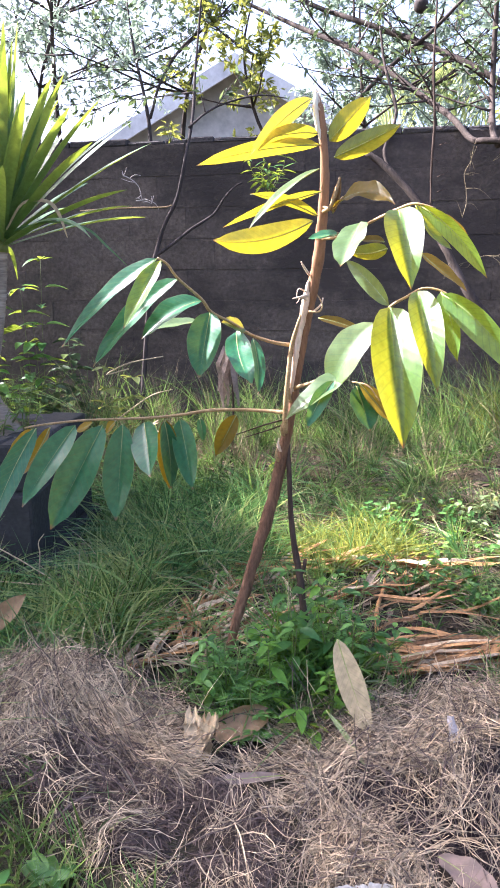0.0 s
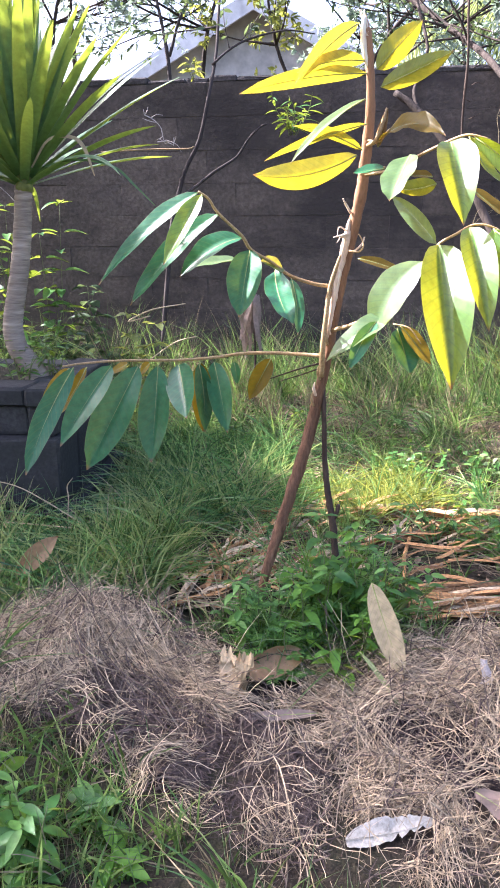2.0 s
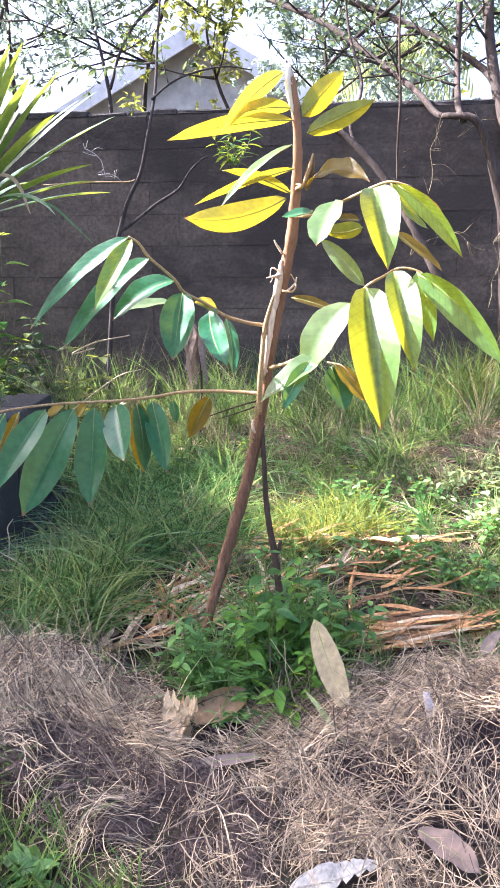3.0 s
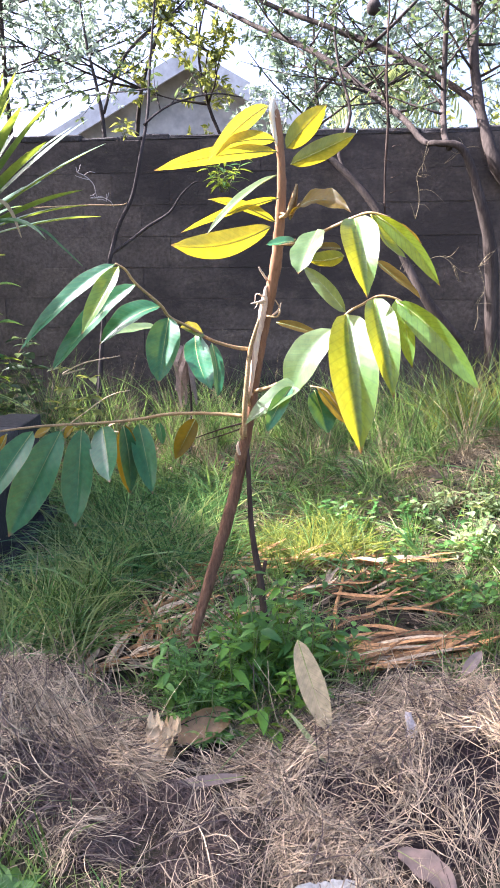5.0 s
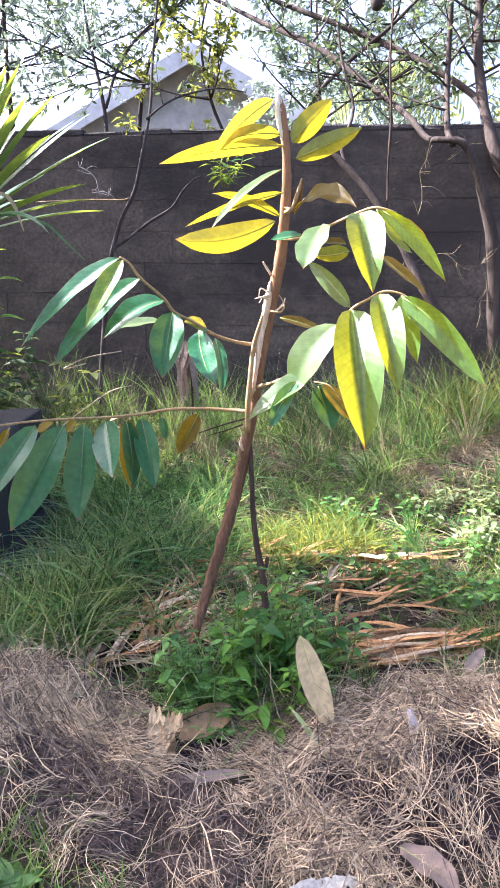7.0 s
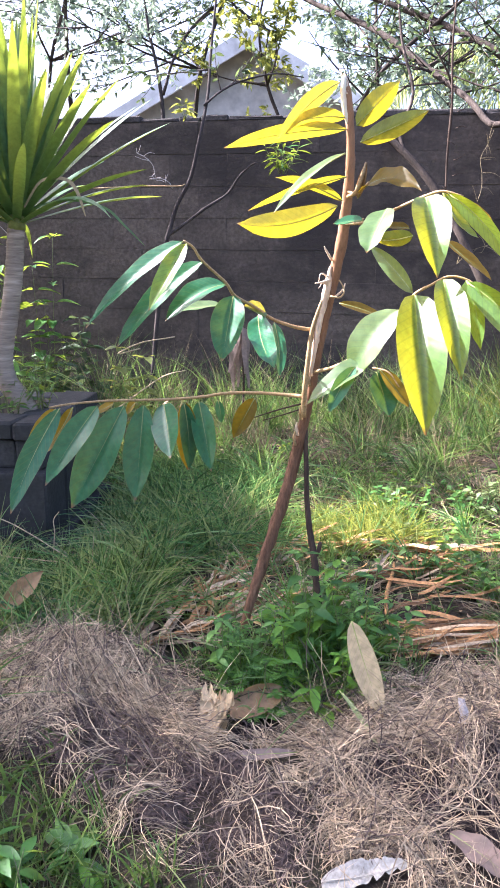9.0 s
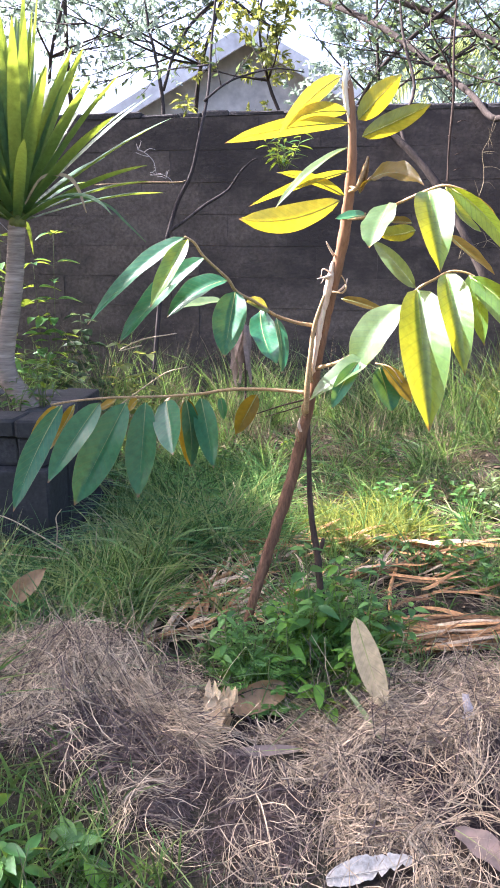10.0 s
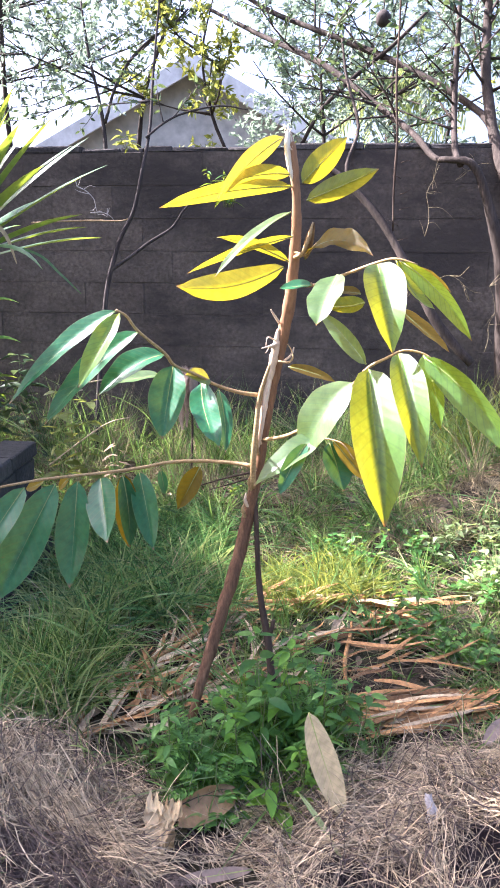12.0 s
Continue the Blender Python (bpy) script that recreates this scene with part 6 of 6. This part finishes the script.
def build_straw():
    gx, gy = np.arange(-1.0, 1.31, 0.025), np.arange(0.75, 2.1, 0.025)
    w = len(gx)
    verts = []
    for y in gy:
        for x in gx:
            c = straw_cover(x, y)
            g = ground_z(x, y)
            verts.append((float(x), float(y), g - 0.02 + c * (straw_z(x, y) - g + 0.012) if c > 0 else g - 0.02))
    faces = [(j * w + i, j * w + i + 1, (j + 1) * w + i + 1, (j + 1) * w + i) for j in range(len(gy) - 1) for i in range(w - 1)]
    # bed sheet under the stalks, painted as the shade inside the heap
    bed = piece("straw_heap", mesh_of("straw_heap", verts, faces, M_STRAWSHADE))
    tagged(bed, "bed of the dead grass heap mulched round the sapling, coloured near-black as shade between stalks", "straw", kind="stuff")
    rng = np.random.default_rng(8)
    xs, ys, zs = [], [], []
    want = 38000
    while len(xs) < want:
        for x, y in zip(rng.uniform(-0.95, 1.25, 4000), rng.uniform(0.78, 2.05, 4000)):
            if any((x - a) ** 2 + (y - b) ** 2 < r * r for a, b, r in LEAF_PLACES) and rng.random() < 0.93:
                continue
            along, off = straw_ridge(x, y)
            hollow = math.exp(-((off + 0.115) / 0.11) ** 2) * max(0.0, min(1.0, along * 4 + 1.2, (1.6 - along) * 4))
            thick = 0.58 + 1.15 * noise.noise(Vector((x * 4, y * 4, 3))) + 1.5 * max(y - 1.38, -0.12 if x > 0.08 else -1.0) - 1.6 * hollow - 0.5 * max(0.0, min(1.0, (x - 0.15) * 3))
            if rng.random() < straw_cover(x, y) * max(0.055, min(1.0, thick)):
                xs.append(x); ys.append(y)
    xs, ys = np.array(xs[:want]), np.array(ys[:want])
    lead = (np.arange(want) // 20) * 20                 # stalks cling together in wisps, with loose ones between
    with_lead = rng.random(want) < 0.72
    xs = np.where(with_lead, xs[lead] + rng.normal(0, 0.013, want), xs)
    ys = np.where(with_lead, ys[lead] + rng.normal(0, 0.013, want), ys)
    bundle = 1600                       # stalks lying along the ridge
    u = rng.uniform(-0.15, 0.72, bundle)
    xs[:bundle], ys[:bundle] = -0.36 + 0.32 * u + rng.normal(0, 0.011, bundle), 1.54 - 0.205 * u + rng.normal(0, 0.011, bundle)
    swirl = np.array([noise.noise(Vector((x * 2.6, y * 2.6, 9))) for x, y in zip(xs, ys)])
    k = 8
    # strands follow a slow swirl, mixed with loose ones
    an = -0.6 + swirl * 3.6 + rng.normal(0, 0.8, want)
    an = np.where(with_lead, an[lead] + rng.normal(0, 0.34, want), an)
    ln = rng.uniform(0.06, 0.17, want) * rng.choice([0.5, 0.9, 1.4], want)
    curl = np.where(rng.random(want) < 0.12, rng.normal(0, 3.0, want), 0.0)[:, None]        # some stalks curl right over
    an[:bundle], ln[:bundle] = -0.57 + rng.normal(0, 0.16, bundle), rng.uniform(0.10, 0.26, bundle)
    t = np.linspace(-0.5, 0.5, k)[None, :]
    curve = rng.normal(0, 1.5, want)
    curve = np.clip(np.where(with_lead, curve[lead] + rng.normal(0, 0.9, want), curve), -3.4, 3.4)[:, None]
    curve[:bundle] *= 0.2; curl[:bundle] = 0
    turn = an[:, None] + curve * t + curl * np.abs(t) * t * 2
    dx, dy = np.cos(turn) * ln[:, None] / (k - 1), np.sin(turn) * ln[:, None] / (k - 1)
    px = xs[:, None] + np.cumsum(dx, 1) - dx.sum(1, keepdims=True) / 2
    py = ys[:, None] + np.cumsum(dy, 1) - dy.sum(1, keepdims=True) / 2
    pz = np.empty_like(px)
    for i in range(want):
        for j in range(k):
            pz[i, j] = straw_z(px[i, j], py[i, j])
    high = np.abs(rng.normal(0, 0.017, want))
    high = np.where(with_lead, high[lead] + np.abs(rng.normal(0, 0.004, want)), high)
    high[:bundle] = rng.uniform(0.010, 0.034, bundle)
    lift = high[:, None] + (rng.normal(0, 0.22, want) * rng.choice([1, 1, 1, 1, 1, 2.2], want))[:, None] * t * ln[:, None] * 1.6 + 0.002
    arch = np.abs(rng.normal(0, 0.12, want))[:, None] * ln[:, None] * (0.25 - t * t) * 2
    pts = np.stack([px, py, pz + lift + arch], 2)
    wd = np.clip(rng.lognormal(-6.62, 0.38, want), 0.0007, 0.0026)[:, None] * np.array((0.7, 0.9, 1, 1, 1, 0.9, 0.7, 0.3))[None]
    def clear(p):       # True for stalks that do not cross a fallen leaf
        ok = np.ones(len(p), bool)
        for a, b, r in LEAF_PLACES:
            ok &= ((p[:, :, 0] - a) ** 2 + (p[:, :, 1] - b) ** 2).min(1) > (0.7 * r) ** 2
        return ok
    low = rng.permutation(want)[:15000]        # an under-layer of stalks, the shade low in the heap put into their colour
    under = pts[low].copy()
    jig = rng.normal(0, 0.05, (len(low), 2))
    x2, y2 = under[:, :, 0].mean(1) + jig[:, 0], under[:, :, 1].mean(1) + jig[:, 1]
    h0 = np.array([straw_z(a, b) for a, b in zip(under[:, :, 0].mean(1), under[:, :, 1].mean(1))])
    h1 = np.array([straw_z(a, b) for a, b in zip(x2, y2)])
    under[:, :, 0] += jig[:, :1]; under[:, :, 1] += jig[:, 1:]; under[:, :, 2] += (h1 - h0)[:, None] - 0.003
    ob = piece("old_straw", ribbons("old_straw", under[clear(under)], (wd[low] * 1.2)[clear(under)], M_DARKSTRAW))
    tagged(ob, "dark stalks under the dry straw, coloured as the shade between stalks", "straw", kind="stuff")
    # more of the dark stalks paint the shade of the hollow below the ridge
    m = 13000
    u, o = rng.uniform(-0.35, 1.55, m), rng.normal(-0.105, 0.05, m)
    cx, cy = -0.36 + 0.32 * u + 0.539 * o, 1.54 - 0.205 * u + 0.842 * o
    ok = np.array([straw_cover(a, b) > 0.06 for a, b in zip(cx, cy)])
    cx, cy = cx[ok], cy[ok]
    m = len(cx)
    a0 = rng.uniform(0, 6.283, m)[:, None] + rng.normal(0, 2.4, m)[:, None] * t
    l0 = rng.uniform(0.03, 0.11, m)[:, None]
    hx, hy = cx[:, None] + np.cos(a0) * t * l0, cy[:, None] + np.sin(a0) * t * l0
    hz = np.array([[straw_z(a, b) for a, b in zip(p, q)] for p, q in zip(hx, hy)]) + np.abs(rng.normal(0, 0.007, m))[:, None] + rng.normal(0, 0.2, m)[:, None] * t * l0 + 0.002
    ob = piece("old_straw", ribbons("old_straw", np.stack([hx, hy, hz], 2), np.clip(rng.lognormal(-6.5, 0.4, m), 0.0007, 0.003)[:, None] * np.ones((1, k)), M_DARKSTRAW))
    tagged(ob, "dark stalks in the hollow of the straw, coloured as its shade", "straw", kind="stuff")
    top = clear(pts) | (rng.random(want) < 0.06)
    ob = piece("straw_strands", ribbons("straw_strands", pts[top], wd[top], M_STRAW))
    tagged(ob, "tangle of dry pale grass stalks on the heap", "straw", kind="stuff")


build_straw()


def build_grass():
    rng = np.random.default_rng(12)
    def sow(name, label, n, x0, x1, y0, y1, height, keep, k=5, wid=0.0042, lean=0.55, mat=M_GRASS):
        px, py, hs, zs = [], [], [], []
        while len(px) < n:
            for x, y in zip(rng.uniform(x0, x1, 400), rng.uniform(y0, y1, 400)):
                if y < wall_y(x) - 0.05 and rng.random() < keep(x, y):
                    h, g, tall = height(x, y), ground_z(x, y), rng.uniform(0.6, 1.25)
                    for _ in range(rng.integers(5, 20)):          # a tuft
                        px.append(x + rng.normal(0, 0.018)); py.append(min(y + rng.normal(0, 0.018), wall_y(x) - 0.02))
                        hs.append(h * tall); zs.append(g)
        px, py, hs, zs = (np.array(a[:n]) for a in (px, py, hs, zs))
        h = hs * rng.uniform(0.45, 1.2, n)
        an = rng.uniform(0, 6.283, n)
        le = np.abs(rng.normal(0, lean, n))
        t = np.linspace(0, 1, k)[None]
        out = h[:, None] * (le[:, None] * t ** 1.8 + 0.12 * t)
        up = h[:, None] * (t - 0.33 * np.minimum(le, 1.4)[:, None] * t ** 2.4)
        pts = np.stack([px[:, None] + np.cos(an)[:, None] * out, py[:, None] + np.sin(an)[:, None] * out, zs[:, None] - 0.012 + up], 2)
        wd = wid * rng.uniform(0.5, 1.25, n)[:, None] * np.array([(1 - s ** 2.2) * 0.95 + 0.05 for s in np.linspace(0, 1, k)])[None]
        ob = piece(name, ribbons(name, pts, wd, mat, np.stack([np.cos(an + 1.2), np.sin(an + 1.2), np.full(n, 0.6)], 1)[:, None, :]))
        tagged(ob, label, "grass", kind="stuff")

    def off_things(x, y):
        if -2.6 < x < -0.80 and 2.36 < y < 3.22:
            return 0.0
        if -0.81 < x < -0.62 and 2.2 < y < 3.3:          # thin growth along the planter's end
            return 0.12
        if -0.46 < x < 0.04 and 1.78 < y < 2.46 and x > -0.46 + (y - 1.78) * 0.25:          # dead fronds lie here
            return 0.16
        return 1.0

    def patch(x, y):
        return 0.5 + 0.5 * noise.noise(Vector((x * 2.2, y * 2.2, 5.0)))

    def lawn(x, y):
        c = off_things(x, y) * (1 - straw_cover(x, y)) * max(0.07, min(1, (0.5 + 0.9 * noise.noise(Vector((x * 3.4, y * 3.4, 5.0)))) * 1.5 - 0.35))
        if 0.30 < x < 0.70 and 1.9 < y < 2.62:
            c *= 0.06
        if -0.1 < x <= 0.30 and 1.85 < y < 2.62:
            c *= 0.12
        if -0.42 < x <= -0.1 and y < 2.55:
            c *= 0.10
        if y < 1.5 or (x >= 0.70 and 1.75 < y < 2.6):
            c *= 0.3
        if x > 0.3 and y > 2.6:
            c *= 0.3
        if y > 2.95 and -0.40 < x < 0.40:          # worn brown ground
            c *= 0.4
        if y > 3.0 and noise.noise(Vector((x * 1.1, y * 1.6, 8.0))) > 0.05:
            c *= 0.3
        return c

    def low(x, y):
        if y < 1.45:
            return 0.11
        if x < -0.1 and y < 2.9:
            return 0.13 + 0.13 * patch(x * 1.6, y * 1.6)
        if x > 0.45 and y < 2.6:
            return 0.10
        return 0.07 + 0.15 * patch(x * 1.5, y * 1.5)
    sow("grass", "green lawn grass with dry blades", 18500, -1.5, 1.9, 0.75, 3.6, low, lawn, 6, 0.0072, 0.8)
    sow("long_grass", "long arching green grass blades in the shade", 2400, -1.2, 0.0, 1.75, 3.4, lambda x, y: 0.24, lambda x, y: off_things(x, y) * (1 - straw_cover(x, y)) * (0.25 if x > -0.4 and y < 2.55 else 1), 7, 0.0095, 0.8, M_GRASSLONG)
    sow("arching_grass", "thin arching green grass hanging over in the shade", 1400, -1.3, 0.05, 1.75, 3.3, lambda x, y: 0.30, lambda x, y: off_things(x, y) * (1 - straw_cover(x, y)) * (0.12 if x > -0.42 and y < 2.55 else 1) * min(1, 0.2 + patch(x * 2, y * 2)), 9, 0.0042, 1.25, M_GRASSLONG)
    sow("long_grass", "long arching green grass blades in the sun", 350, 0.0, 1.7, 2.4, 3.9, lambda x, y: 0.2, lambda x, y: 0.7 * patch(x * 2, y * 2), 7, 0.007, 0.75, M_GRASSLONG)
    sow("far_grass", "uncut grass before the wall", 8000, -2.9, 3.3, 3.3, 5.2, lambda x, y: 0.13 + 0.16 * patch(x * 1.6, y), lambda x, y: (lawn(x, y) * 0.9 + 0.04) * (0.45 if x < -0.5 else 1), 5, 0.0085, 0.75)
    sow("tall_grass", "tall thin grass along the wall", 3800, -2.6, 3.0, 4.0, 5.2, lambda x, y: 0.40 + 0.15 * patch(x, y), lambda x, y: patch(x * 1.3, y) * (0.3 if x < -0.4 else 1), 6, 0.005, 0.5)
    sow("dead_grass", "dry straw-coloured blades lying in the lawn", 12000, -1.5, 2.8, 0.9, 4.7, lambda x, y: 0.13, lambda x, y: 0.8 * off_things(x, y) * (1 - straw_cover(x, y)) * (1 if x < 1.7 else max(0.0, (y - 2.6) * 0.5)), 5, 0.0030, 1.8, M_DEADGRASS)
    sow("far_dead_grass", "dry brown grass blades before the wall", 6000, -1.6, 3.0, 3.2, 4.8, lambda x, y: 0.16, lambda x, y: patch(x * 1.4, y * 1.4), 5, 0.0045, 1.2, M_DEADGRASS)
    sow("dry_blades", "pale dry blades among the shaded grass", 900, -1.2, -0.05, 1.8, 3.0, lambda x, y: 0.22, lambda x, y: off_things(x, y) * (1 - straw_cover(x, y)), 6, 0.0045, 0.9, M_STRAW)
    # glossy highlights of the shaded grass, painted as paler blades
    sow("pale_blades", "light green blades standing for glossy highlights in the shaded grass", 1300, -1.2, -0.05, 1.8, 3.0, lambda x, y: 0.26, lambda x, y: off_things(x, y) * (1 - straw_cover(x, y)) * (0.3 if x > -0.4 and y < 2.5 else 1), 6, 0.007, 0.7, M_WEEDPALE)
    sow("outer_grass", "thin grass over the rest of the yard", 15000, -5.0, 5.0, -2.5, 5.0, lambda x, y: 0.11, lambda x, y: 0.0 if y > 0.7 and abs(x) < 0.45 * y + 0.35 else off_things(x, y) * (0.3 + patch(x, y)), 4, 0.011, 0.9)
    sow("strap_grass", "broad green grass blades round the sapling", 150, 0.02, 0.30, 1.62, 1.90, lambda x, y: 0.27, lambda x, y: 0.3, 7, 0.0115, 0.42, M_WEED)
    sow("bright_tuft", "bright yellow-green tuft in the shaded grass", 130, -0.58, -0.42, 1.92, 2.12, lambda x, y: 0.17, lambda x, y: 1, 7, 0.0055, 0.6, M_YELLOWLEAF)
    # a patch of sunlight put into the colour of the tufts
    sow("sunlit_tuft", "grass tufts coloured bright yellow-green as a patch of sun", 1300, 0.10, 0.55, 2.64, 3.0, lambda x, y: 0.17, lambda x, y: patch(x * 3, y * 3), 6, 0.0055, 0.7, M_YELLOWLEAF)
    sow("near_grass", "short green grass at the near edge of the straw", 900, -0.8, 0.15, 0.78, 1.5, lambda x, y: 0.10, lambda x, y: 1 - straw_cover(x, y), 6, 0.006, 0.8)
    # sunlight on the grass by the wall, put into its yellow-green colour
    sow("sunny_grass", "tall grass at the wall coloured yellow-green for the sun on it", 900, 1.3, 1.85, 4.2, 4.65, lambda x, y: 0.42, lambda x, y: patch(x * 2, y * 2), 6, 0.006, 0.5, M_YELLOWLEAF)
    sow("dry_stems", "thin dry upright stems among the grass at the wall", 1300, -1.6, 2.2, 3.7, 4.8, lambda x, y: 0.5, lambda x, y: patch(x * 1.7, y), 6, 0.0032, 0.35, M_DEADGRASS)
    # fallen bits of leaf between the blades
    v, f = [], []
    rg = random.Random(44)
    for _ in range(2600):
        x, y = (rg.uniform(-1.4, 2.8), rg.uniform(1.7, 4.7)) if rg.random() < 0.75 else (rg.gauss(0.0, 0.28), rg.uniform(2.9, 4.3))
        if off_things(x, y) and y < wall_y(x) - 0.1 and x < 1.0 + 0.45 * y:
            ll = rg.uniform(0.02, 0.07)
            leaflets(v, f, (x, y, ground_z(x, y) + rg.uniform(0.004, 0.03)), (rg.gauss(0, 1), rg.gauss(0, 1), rg.gauss(0, .15)), (rg.gauss(0, .3), rg.gauss(0, .3), 1), ll, ll * rg.uniform(0.25, 0.5), rg.uniform(-.2, .3))
    ob = piece("leaf_litter", mesh_of("leaf_litter", v, f, M_LITTER))
    tagged(ob, "scattered brown dead leaves between the grass blades", "litter", kind="stuff")


build_grass()
